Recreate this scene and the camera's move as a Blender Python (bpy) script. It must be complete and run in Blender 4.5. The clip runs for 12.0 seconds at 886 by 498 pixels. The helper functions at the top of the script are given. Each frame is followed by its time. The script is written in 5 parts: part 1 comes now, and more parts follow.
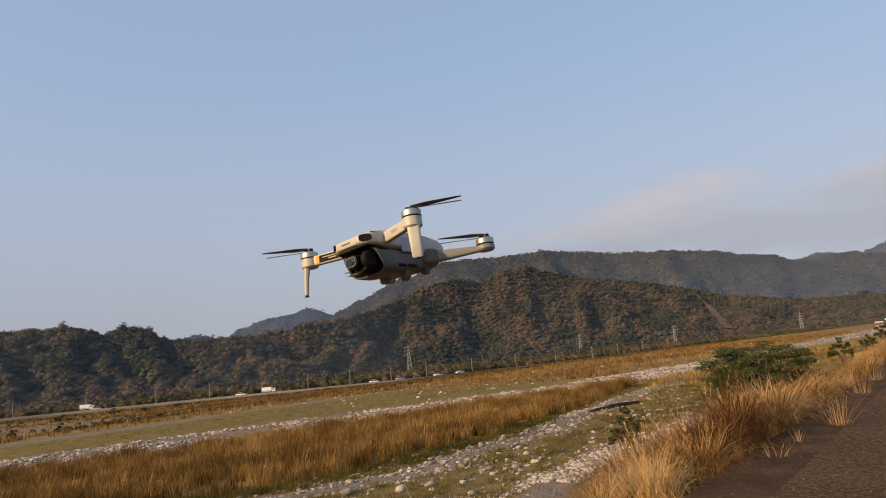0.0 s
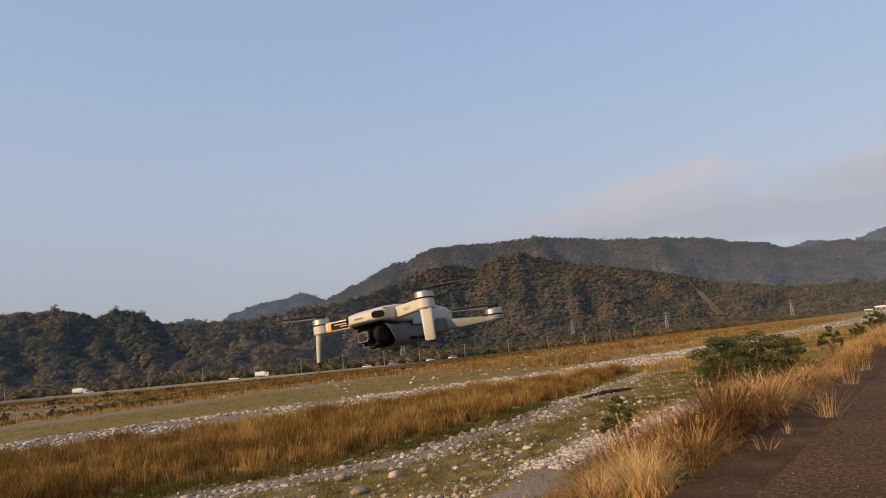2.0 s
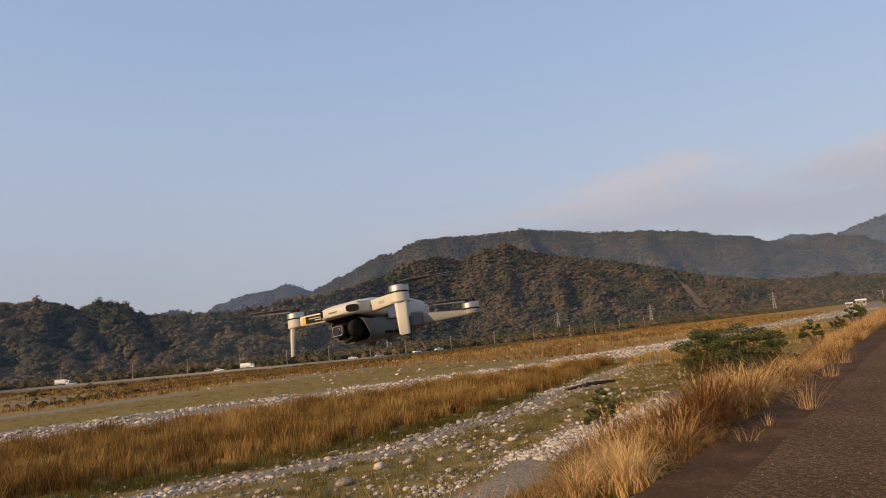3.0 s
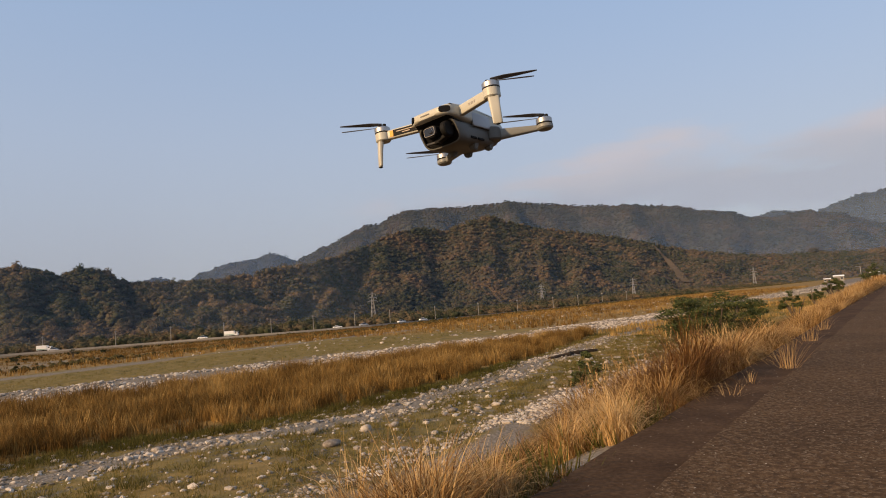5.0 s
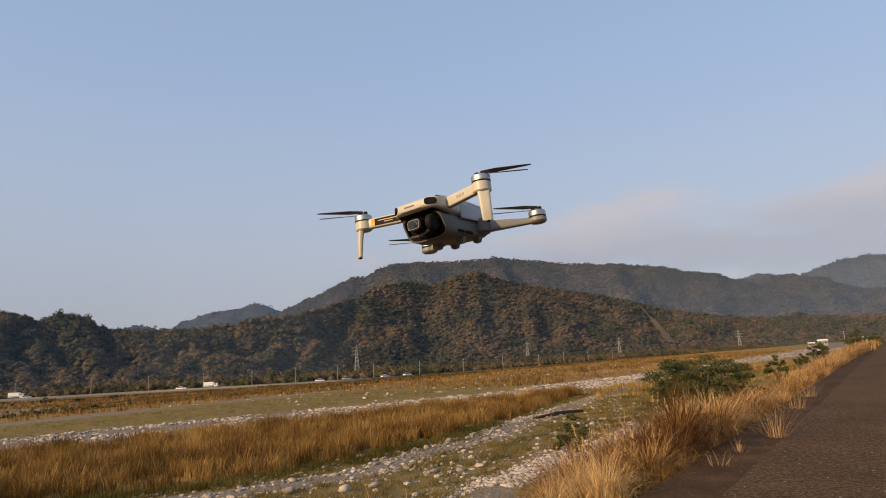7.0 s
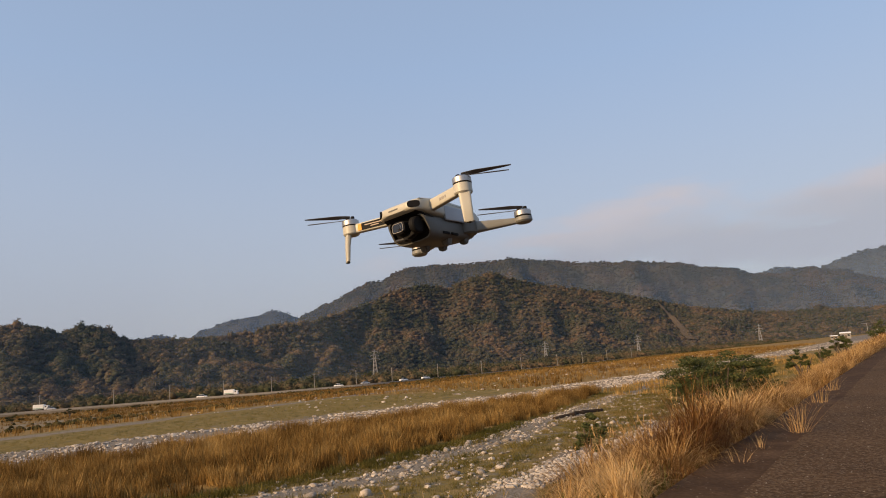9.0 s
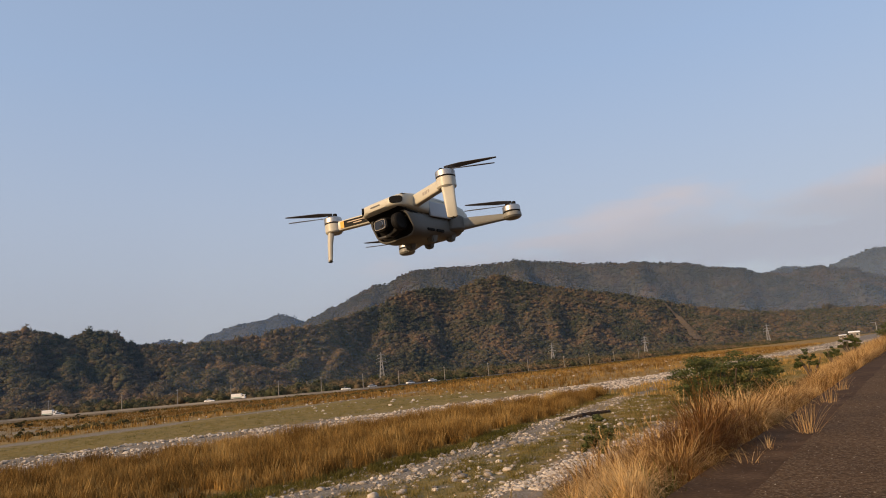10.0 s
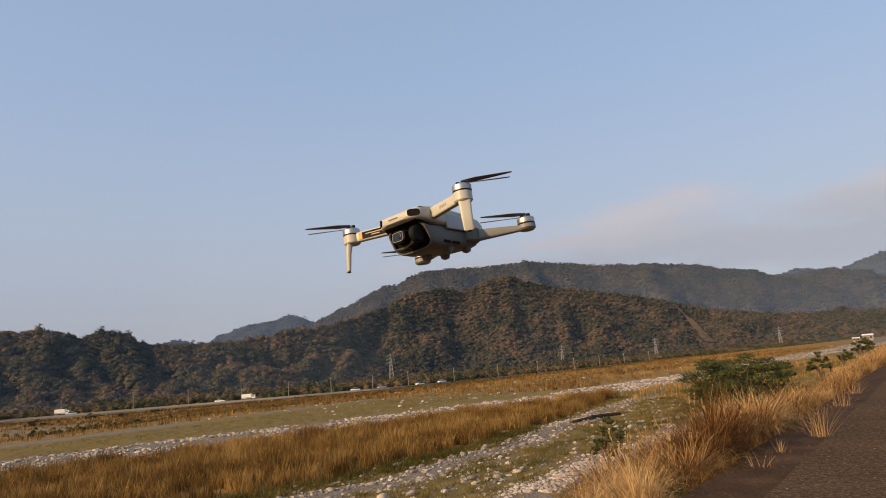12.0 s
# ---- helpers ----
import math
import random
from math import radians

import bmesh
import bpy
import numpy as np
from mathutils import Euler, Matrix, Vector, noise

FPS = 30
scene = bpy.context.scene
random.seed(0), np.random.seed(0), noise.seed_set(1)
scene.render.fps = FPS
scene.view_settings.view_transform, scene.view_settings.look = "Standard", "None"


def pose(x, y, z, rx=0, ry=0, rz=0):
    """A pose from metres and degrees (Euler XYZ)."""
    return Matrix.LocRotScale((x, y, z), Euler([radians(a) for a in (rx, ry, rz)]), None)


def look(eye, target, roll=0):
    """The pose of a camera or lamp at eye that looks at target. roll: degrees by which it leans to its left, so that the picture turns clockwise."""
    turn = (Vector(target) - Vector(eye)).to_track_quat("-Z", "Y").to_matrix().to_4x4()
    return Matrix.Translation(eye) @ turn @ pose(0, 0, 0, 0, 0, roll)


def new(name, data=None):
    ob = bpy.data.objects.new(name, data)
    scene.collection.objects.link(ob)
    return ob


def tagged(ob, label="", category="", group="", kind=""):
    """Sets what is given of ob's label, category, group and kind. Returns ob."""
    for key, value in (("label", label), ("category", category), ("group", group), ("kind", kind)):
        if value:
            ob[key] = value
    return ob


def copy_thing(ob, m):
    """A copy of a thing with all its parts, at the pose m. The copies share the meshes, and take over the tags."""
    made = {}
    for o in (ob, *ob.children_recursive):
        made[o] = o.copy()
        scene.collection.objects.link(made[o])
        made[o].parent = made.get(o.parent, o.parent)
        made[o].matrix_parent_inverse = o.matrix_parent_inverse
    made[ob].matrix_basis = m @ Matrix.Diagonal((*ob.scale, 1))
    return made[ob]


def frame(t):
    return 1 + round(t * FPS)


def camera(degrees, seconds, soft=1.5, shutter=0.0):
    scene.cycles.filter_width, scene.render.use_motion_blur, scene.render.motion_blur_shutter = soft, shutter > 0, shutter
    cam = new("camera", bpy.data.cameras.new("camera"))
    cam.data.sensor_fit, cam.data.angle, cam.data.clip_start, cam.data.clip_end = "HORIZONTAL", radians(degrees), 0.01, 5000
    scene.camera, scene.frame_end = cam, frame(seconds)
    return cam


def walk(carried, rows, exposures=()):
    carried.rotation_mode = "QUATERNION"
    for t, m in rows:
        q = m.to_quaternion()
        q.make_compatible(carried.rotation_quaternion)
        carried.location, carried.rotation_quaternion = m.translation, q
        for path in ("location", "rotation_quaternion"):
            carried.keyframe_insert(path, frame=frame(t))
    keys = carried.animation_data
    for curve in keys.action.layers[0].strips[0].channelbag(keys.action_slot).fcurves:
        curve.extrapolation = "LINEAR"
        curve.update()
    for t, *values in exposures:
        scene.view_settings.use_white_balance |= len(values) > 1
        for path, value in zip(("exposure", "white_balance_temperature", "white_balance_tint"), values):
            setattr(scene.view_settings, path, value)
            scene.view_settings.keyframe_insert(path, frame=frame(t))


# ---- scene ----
cam = camera(68.2, 12.0, soft=1.0)
# seconds, place, yaw, pitch, roll: a hand-held camera that hardly leaves its spot
PATH = [
    (0, 0.0915, 0.0143, 0.0402, 0.064, 9.661, 5.347),
    (0.5, 0.0956, 0.0120, 0.0382, -0.159, 9.500, 5.214),
    (1, 0.1036, 0.0013, 0.0656, -0.194, 9.267, 5.264),
    (1.5, 0.0880, -0.0044, 0.1447, -0.178, 8.749, 4.916),
    (2, 0.0806, -0.0187, 0.1419, -0.541, 8.335, 5.097),
    (2.5, 0.0938, -0.0093, 0.1386, -1.380, 7.965, 4.949),
    (3, 0.0931, -0.0084, 0.1436, -1.746, 7.529, 4.967),
    (5, -0.0468, -0.0579, -0.0588, -3.132, 4.900, 4.311),
    (5.5, -0.0535, -0.0408, -0.0214, -4.309, 7.339, 3.304),
    (6, -0.0479, -0.0378, 0.0086, -5.440, 9.034, 2.792),
    (6.5, -0.0431, -0.0036, -0.0050, -4.553, 8.489, 2.950),
    (7, -0.0350, 0.0046, 0.0032, -4.448, 9.579, 2.974),
    (9, -0.0003, -0.0029, -0.0003, -2.892, 9.885, 4.336),
    (9.5, 0.0138, 0.0072, 0.0007, -2.553, 10.047, 4.666),
    (10, 0.0251, 0.0277, -0.0027, -2.310, 10.147, 4.780),
    (10.5, 0.0288, 0.0148, 0.0019, -2.093, 10.212, 4.687),
    (11, 0.0372, 0.0121, 0.0079, -1.900, 10.251, 4.624),
    (11.5, 0.0371, 0.0073, 0.0070, -1.731, 10.257, 4.587),
    (12, 0.0175, 0.0080, 0.0066, -1.490, 10.316, 4.527),
]
walk(cam, [(t, pose(x, y, z, 90 + pitch, roll, yaw)) for t, x, y, z, yaw, pitch, roll in PATH])
scene.view_settings.exposure = 0.0

# ---- light: low warm sun behind and to the left, hazy sky with a bank of cloud ----
SUN_AZ, SUN_EL = radians(237), radians(22)      # compass from +y, clockwise
to_sun = Vector((math.sin(SUN_AZ) * math.cos(SUN_EL), math.cos(SUN_AZ) * math.cos(SUN_EL), math.sin(SUN_EL)))
sun = new("sun", bpy.data.lights.new("sun", "SUN"))
sun.data.energy, sun.data.angle, sun.data.color = 5.2, radians(0.6), (1.0, 0.655, 0.34)
sun.matrix_world = look((0, 0, 50), Vector((0, 0, 50)) - to_sun)


def build_world():
    w = bpy.data.worlds.new("sky")
    scene.world = w
    w.use_nodes = True
    nt = w.node_tree
    n, l = nt.nodes, nt.links
    n.clear()
    out, bg, sky = n.new("ShaderNodeOutputWorld"), n.new("ShaderNodeBackground"), n.new("ShaderNodeTexSky")
    sky.sky_type, sky.sun_disc = "NISHITA", False
    sky.sun_elevation, sky.sun_rotation = SUN_EL, SUN_AZ
    sky.air_density, sky.dust_density, sky.ozone_density = 1.0, 2.6, 2.0
    co = n.new("ShaderNodeTexCoord")
    sep = n.new("ShaderNodeSeparateXYZ")
    l.new(co.outputs["Generated"], sep.inputs[0])
    def math_node(op, a, b=None, c=None):
        k = n.new("ShaderNodeMath")
        k.operation = op
        for i, v in enumerate((a, b, c)):
            if isinstance(v, (int, float)):
                k.inputs[i].default_value = v
            elif v is not None:
                l.new(v, k.inputs[i])
        return k.outputs[0]

    def ranged(v, a, b, lo=0.0, hi=1.0):
        k = n.new("ShaderNodeMapRange")
        k.interpolation_type = "SMOOTHSTEP"
        for key, val in (("From Min", a), ("From Max", b), ("To Min", lo), ("To Max", hi)):
            k.inputs[key].default_value = val
        l.new(v, k.inputs["Value"])
        return k.outputs[0]

    def cloud_noise(scale, stretch, tilt, place, detail=8, rough=0.55, distortion=0.4):
        mp = n.new("ShaderNodeMapping")
        mp.inputs["Scale"].default_value = stretch
        mp.inputs["Rotation"].default_value = (0.0, tilt, 0.0)
        mp.inputs["Location"].default_value = place
        l.new(co.outputs["Generated"], mp.inputs[0])
        t = n.new("ShaderNodeTexNoise")
        t.inputs["Scale"].default_value, t.inputs["Detail"].default_value = scale, detail
        t.inputs["Roughness"].default_value, t.inputs["Distortion"].default_value = rough, distortion
        l.new(mp.outputs[0], t.inputs["Vector"])
        return t.outputs["Fac"]

    # a long cloud bank over the hills, thicker upstream, with ragged sunlit upper edges
    wisps = cloud_noise(1.9, (1.6, 1.6, 12.0), 0.20, (0.35, 0.1, 0.2))
    puffs = cloud_noise(5.0, (1.2, 1.2, 3.6), 0.10, (1.7, 0.3, 0.4), 9, 0.6, 0.2)
    shape = math_node("MULTIPLY_ADD", puffs, 0.42, math_node("MULTIPLY", wisps, 0.75))
    east = ranged(sep.outputs["X"], -0.18, 0.42)
    top = math_node("MULTIPLY_ADD", east, 0.045, 0.196)           # height of the bank's upper edge
    depth = math_node("SUBTRACT", top, sep.outputs["Z"])
    lift = ranged(depth, -0.06, 0.085, -0.30, 0.085)
    thick = math_node("ADD", math_node("ADD", shape, lift), math_node("MULTIPLY_ADD", east, 0.10, -0.05))
    cover = math_node("MULTIPLY", ranged(thick, 0.50, 0.74), ranged(sep.outputs["X"], -0.22, 0.12, 0.05, 0.82))
    grey = ranged(math_node("MULTIPLY_ADD", puffs, -0.09, depth), -0.03, 0.055)

    # haze veil towards the horizon
    hz = n.new("ShaderNodeMapRange")
    hz.interpolation_type = "SMOOTHSTEP"
    for k, v in (("From Min", 0.55), ("From Max", 0.02), ("To Min", 0.62), ("To Max", 0.85)):
        hz.inputs[k].default_value = v
    l.new(sep.outputs["Z"], hz.inputs["Value"])
    mx = n.new("ShaderNodeMix")
    mx.data_type = "RGBA"
    veil = n.new("ShaderNodeMix")
    veil.data_type = "RGBA"
    veil.inputs[6].default_value, veil.inputs[7].default_value = (3.38, 3.42, 3.70, 1), (2.88, 3.68, 5.10, 1)
    rise = n.new("ShaderNodeMapRange")
    rise.inputs["From Min"].default_value, rise.inputs["From Max"].default_value = 0.08, 0.42
    l.new(sep.outputs["Z"], rise.inputs["Value"])
    l.new(rise.outputs[0], veil.inputs[0]), l.new(veil.outputs[2], mx.inputs[7])
    l.new(hz.outputs[0], mx.inputs[0]), l.new(sky.outputs[0], mx.inputs[6])
    cl = n.new("ShaderNodeMix")
    cl.data_type = "RGBA"
    lit = n.new("ShaderNodeMix")
    lit.data_type = "RGBA"
    lit.inputs[6].default_value, lit.inputs[7].default_value = (4.05, 3.58, 3.62, 1), (2.85, 2.88, 3.25, 1)
    l.new(grey, lit.inputs[0]), l.new(lit.outputs[2], cl.inputs[7])
    l.new(cover, cl.inputs[0]), l.new(mx.outputs[2], cl.inputs[6])
    l.new(cl.outputs[2], bg.inputs["Color"])
    bg.inputs["Strength"].default_value = 0.15
    l.new(bg.outputs[0], out.inputs["Surface"])


build_world()


# ---- materials ----
def material(name, stops, scale=4.0, rough=0.8, metal=0.0, bump=0.2, bump_scale=None, detail=6, coords="Object",
             tint=None, grain=0.35, by_object=0.0, by_island=0.0, spec=0.3, stretch=None, translucent=0.0):
    """Noise-mottled surface. stops: colours from low to high noise. tint: name of a per-point value that shifts the ramp."""
    m = bpy.data.materials.new(name)
    m.use_nodes = True
    nt = m.node_tree
    n, l = nt.nodes, nt.links
    bs = n["Principled BSDF"]
    co = n.new("ShaderNodeTexCoord")
    vec = co.outputs[coords]
    if stretch:
        mp = n.new("ShaderNodeMapping")
        mp.inputs["Scale"].default_value = stretch
        l.new(vec, mp.inputs[0])
        vec = mp.outputs[0]
    a, b = n.new("ShaderNodeTexNoise"), n.new("ShaderNodeTexNoise")
    a.inputs["Scale"].default_value, a.inputs["Detail"].default_value = scale, detail
    b.inputs["Scale"].default_value, b.inputs["Detail"].default_value = bump_scale or scale * 7, 4
    l.new(vec, a.inputs["Vector"]), l.new(vec, b.inputs["Vector"])
    mixf = n.new("ShaderNodeMath")
    mixf.operation = "MULTIPLY_ADD"
    mixf.inputs[1].default_value = grain
    sub = n.new("ShaderNodeMath")
    sub.operation = "SUBTRACT"
    sub.inputs[1].default_value = 0.5
    l.new(b.outputs["Fac"], sub.inputs[0]), l.new(sub.outputs[0], mixf.inputs[0]), l.new(a.outputs["Fac"], mixf.inputs[2])
    fac = mixf.outputs[0]

    def shifted(fac, socket, amount):
        k = n.new("ShaderNodeMath")
        k.operation = "MULTIPLY_ADD"
        k.inputs[1].default_value, k.inputs[2].default_value = amount, -amount / 2
        l.new(socket, k.inputs[0])
        s = n.new("ShaderNodeMath")
        l.new(fac, s.inputs[0]), l.new(k.outputs[0], s.inputs[1])
        return s.outputs[0]

    if tint:
        at = n.new("ShaderNodeAttribute")
        at.attribute_name = tint
        fac = shifted(fac, at.outputs["Fac"], 0.7)
    if by_object:
        fac = shifted(fac, n.new("ShaderNodeObjectInfo").outputs["Random"], by_object)
    if by_island:
        fac = shifted(fac, n.new("ShaderNodeNewGeometry").outputs["Random Per Island"], by_island)
    rp = n.new("ShaderNodeValToRGB")
    e = rp.color_ramp.elements
    while len(e) < len(stops):
        e.new(0.5)
    for k, c in enumerate(stops):
        e[k].position = 0.2 + 0.6 * k / max(1, len(stops) - 1)
        e[k].color = (*c, 1)
    l.new(fac, rp.inputs[0]), l.new(rp.outputs[0], bs.inputs["Base Color"])
    bs.inputs["Roughness"].default_value, bs.inputs["Metallic"].default_value = rough, metal
    bs.inputs["Specular IOR Level"].default_value = spec
    if bump:
        bp = n.new("ShaderNodeBump")
        bp.inputs["Strength"].default_value = bump
        bp.inputs["Distance"].default_value = 0.3 / (bump_scale or scale * 7)
        l.new(b.outputs["Fac"], bp.inputs["Height"]), l.new(bp.outputs[0], bs.inputs["Normal"])
    if translucent:
        tr, ms = n.new("ShaderNodeBsdfTranslucent"), n.new("ShaderNodeMixShader")
        ms.inputs[0].default_value = translucent
        l.new(rp.outputs[0], tr.inputs["Color"])
        l.new(bs.outputs[0], ms.inputs[1]), l.new(tr.outputs[0], ms.inputs[2])
        l.new(ms.outputs[0], n["Material Output"].inputs["Surface"])
    return m


def ground_material():
    """Riverbed: the point colour holds grass cover (r), dry grass (g), gravel (b)."""
    m = bpy.data.materials.new("riverbed_ground")
    m.use_nodes = True
    nt = m.node_tree
    n, l = nt.nodes, nt.links
    bs = n["Principled BSDF"]
    co = n.new("ShaderNodeTexCoord")
    at = n.new("ShaderNodeAttribute")
    at.attribute_name = "cover"
    sep = n.new("ShaderNodeSeparateColor")
    l.new(at.outputs["Color"], sep.inputs[0])

    def noise_node(scale, detail=6):
        t = n.new("ShaderNodeTexNoise")
        t.inputs["Scale"].default_value, t.inputs["Detail"].default_value = scale, detail
        l.new(co.outputs["Object"], t.inputs["Vector"])
        return t.outputs["Fac"]

    def ramp(fac, *cols):
        r = n.new("ShaderNodeValToRGB")
        e = r.color_ramp.elements
        while len(e) < len(cols):
            e.new(0.5)
        for k, c in enumerate(cols):
            e[k].position, e[k].color = 0.3 + 0.4 * k / (len(cols) - 1), (*c, 1)
        l.new(fac, r.inputs[0])
        return r.outputs[0]

    fine, mid, big = noise_node(9.0), noise_node(1.1), noise_node(0.12)
    soil = ramp(fine, (0.10, 0.085, 0.065), (0.19, 0.165, 0.13), (0.28, 0.25, 0.21))
    green = ramp(mid, (0.115, 0.088, 0.024), (0.175, 0.130, 0.040), (0.24, 0.168, 0.066))
    dry = ramp(mid, (0.15, 0.095, 0.032), (0.22, 0.142, 0.048), (0.30, 0.20, 0.075))
    gravel = ramp(fine, (0.095, 0.080, 0.060), (0.185, 0.158, 0.124), (0.28, 0.243, 0.195))

    def over(base, top, mask, noise_in, width=0.35):
        """top laid over base where mask beats the noise: ragged edges"""
        s = n.new("ShaderNodeMath")
        s.operation = "ADD"
        l.new(mask, s.inputs[0]), l.new(noise_in, s.inputs[1])
        r = n.new("ShaderNodeMapRange")
        r.interpolation_type = "SMOOTHSTEP"
        r.inputs["From Min"].default_value, r.inputs["From Max"].default_value = 1.0 - width / 2, 1.0 + width / 2
        l.new(s.outputs[0], r.inputs["Value"])
        x = n.new("ShaderNodeMix")
        x.data_type = "RGBA"
        l.new(r.outputs[0], x.inputs[0]), l.new(base, x.inputs[6]), l.new(top, x.inputs[7])
        return x.outputs[2]

    c = over(soil, green, sep.outputs[0], mid)
    c = over(c, dry, sep.outputs[1], big)
    c = over(c, gravel, sep.outputs[2], mid)
    l.new(c, bs.inputs["Base Color"])
    bs.inputs["Roughness"].default_value, bs.inputs["Specular IOR Level"].default_value = 0.95, 0.1
    bp = n.new("ShaderNodeBump")
    bp.inputs["Strength"].default_value, bp.inputs["Distance"].default_value = 0.7, 0.06
    l.new(fine, bp.inputs["Height"]), l.new(bp.outputs[0], bs.inputs["Normal"])
    return m


def asphalt_material():
    """Coarse, weathered road surface: brown binder, pale chips of stone, broad stains."""
    m = bpy.data.materials.new("worn_asphalt")
    m.use_nodes = True
    n, l = m.node_tree.nodes, m.node_tree.links
    bs = n["Principled BSDF"]
    co = n.new("ShaderNodeTexCoord")

    def tex(kind, scale, **values):
        t = n.new(kind)
        t.inputs["Scale"].default_value = scale
        for k, v in values.items():
            t.inputs[k].default_value = v
        l.new(co.outputs["Object"], t.inputs["Vector"])
        return t

    def ramp(fac, *stops):
        r = n.new("ShaderNodeValToRGB")
        e = r.color_ramp.elements
        while len(e) < len(stops):
            e.new(0.5)
        for k, (pos, c) in enumerate(stops):
            e[k].position, e[k].color = pos, (*c, 1)
        l.new(fac, r.inputs[0])
        return r.outputs[0]

    stains = tex("ShaderNodeTexNoise", 0.55, Detail=5.0)
    coarse = tex("ShaderNodeTexNoise", 14.0, Detail=5.0, Roughness=0.7)
    chips = tex("ShaderNodeTexVoronoi", 48.0)
    base = ramp(coarse.outputs["Fac"], (0.30, (0.036, 0.021, 0.010)), (0.5, (0.075, 0.045, 0.0225)), (0.72, (0.146, 0.092, 0.049)))
    shade = ramp(stains.outputs["Fac"], (0.3, (0.72, 0.70, 0.68)), (0.7, (1.15, 1.12, 1.08)))
    mul, mix = n.new("ShaderNodeMix"), n.new("ShaderNodeMix")
    mul.data_type = mix.data_type = "RGBA"
    mul.blend_type = "MULTIPLY"
    mul.inputs[0].default_value = 1.0
    l.new(base, mul.inputs[6]), l.new(shade, mul.inputs[7])
    pale = n.new("ShaderNodeSeparateColor")
    l.new(chips.outputs["Color"], pale.inputs[0])
    pick = n.new("ShaderNodeMapRange")
    pick.inputs["From Min"].default_value, pick.inputs["From Max"].default_value = 0.80, 0.95
    pick.inputs["To Max"].default_value = 0.5
    l.new(pale.outputs[0], pick.inputs["Value"]), l.new(pick.outputs[0], mix.inputs[0])
    l.new(mul.outputs[2], mix.inputs[6])
    mix.inputs[7].default_value = (0.24, 0.175, 0.115, 1)
    l.new(mix.outputs[2], bs.inputs["Base Color"])
    bs.inputs["Roughness"].default_value, bs.inputs["Specular IOR Level"].default_value = 0.95, 0.1
    b1, b2 = n.new("ShaderNodeBump"), n.new("ShaderNodeBump")
    b1.inputs["Strength"].default_value, b1.inputs["Distance"].default_value = 1.0, 0.022
    b2.inputs["Strength"].default_value, b2.inputs["Distance"].default_value = 0.9, 0.006
    l.new(coarse.outputs["Fac"], b1.inputs["Height"]), l.new(chips.outputs["Distance"], b2.inputs["Height"])
    l.new(b1.outputs[0], b2.inputs["Normal"]), l.new(b2.outputs[0], bs.inputs["Normal"])
    return m


M_GROUND = ground_material()
M_ASPHALT = asphalt_material()
M_SHOULDER = material("dusty_shoulder", [(0.037, 0.020, 0.0095), (0.060, 0.034, 0.017), (0.096, 0.057, 0.030)], 1.6, 0.95, spec=0.1, bump=0.8, bump_scale=22, grain=0.8)
M_WOODS = material("hill_woods", [(0.050, 0.052, 0.034), (0.074, 0.066, 0.044), (0.105, 0.080, 0.052)], 0.03, 1.0, bump=1.0, bump_scale=0.2, grain=1.0, spec=0.0)
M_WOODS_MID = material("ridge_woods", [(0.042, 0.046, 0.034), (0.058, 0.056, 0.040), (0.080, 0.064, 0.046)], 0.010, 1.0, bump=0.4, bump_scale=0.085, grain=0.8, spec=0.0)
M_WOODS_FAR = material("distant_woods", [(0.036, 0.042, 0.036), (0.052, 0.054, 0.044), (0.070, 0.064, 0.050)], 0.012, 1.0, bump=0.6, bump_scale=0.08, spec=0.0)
M_CROWN = material("tree_leaves", [(0.062, 0.070, 0.042), (0.094, 0.090, 0.057), (0.132, 0.106, 0.067), (0.178, 0.127, 0.078)], 0.05, 1.0, bump=0, tint="tint", by_island=0.12, spec=0.0, translucent=0.3)
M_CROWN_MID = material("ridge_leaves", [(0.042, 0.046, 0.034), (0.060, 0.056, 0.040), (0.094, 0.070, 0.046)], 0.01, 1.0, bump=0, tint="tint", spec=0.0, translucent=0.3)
M_STONE = material("river_stone", [(0.15, 0.125, 0.098), (0.31, 0.265, 0.212), (0.50, 0.44, 0.365)], 3.0, 0.85, bump=0.4, tint="tint")
M_STONE_PIECE = material("river_boulder", [(0.15, 0.125, 0.098), (0.30, 0.255, 0.205), (0.46, 0.405, 0.335)], 3.0, 0.85, bump=0.4, by_object=0.5)
M_GOLD = material("dry_golden_grass", [(0.112, 0.062, 0.017), (0.208, 0.120, 0.034), (0.31, 0.188, 0.058), (0.42, 0.28, 0.10)], 0.25, 0.9, bump=0, tint="tint", by_island=0.35, spec=0.1, translucent=0.24)
M_STRAW = material("dry_straw", [(0.115, 0.052, 0.017), (0.255, 0.135, 0.042), (0.43, 0.26, 0.090), (0.62, 0.42, 0.19)], 0.6, 0.85, bump=0, tint="tint", by_island=0.7, spec=0.15, translucent=0.2)
M_GREENGRASS = material("short_green_grass", [(0.076, 0.072, 0.017), (0.150, 0.122, 0.031), (0.255, 0.185, 0.062)], 0.3, 0.9, bump=0, tint="tint", by_island=0.35, spec=0.1, translucent=0.28)
M_LEAF = material("bush_leaf", [(0.028, 0.042, 0.012), (0.065, 0.080, 0.022), (0.115, 0.12, 0.035)], 2.0, 0.7, bump=0, by_island=0.5, spec=0.3, translucent=0.25)
M_BARK = material("grey_brown_bark", [(0.08, 0.06, 0.045), (0.15, 0.115, 0.085)], 9.0, 0.9, bump=0.6)
M_SHELL = material("light_grey_plastic", [(0.43, 0.415, 0.345), (0.48, 0.465, 0.39)], 30.0, 0.42, bump=0.02, bump_scale=900, spec=0.4)
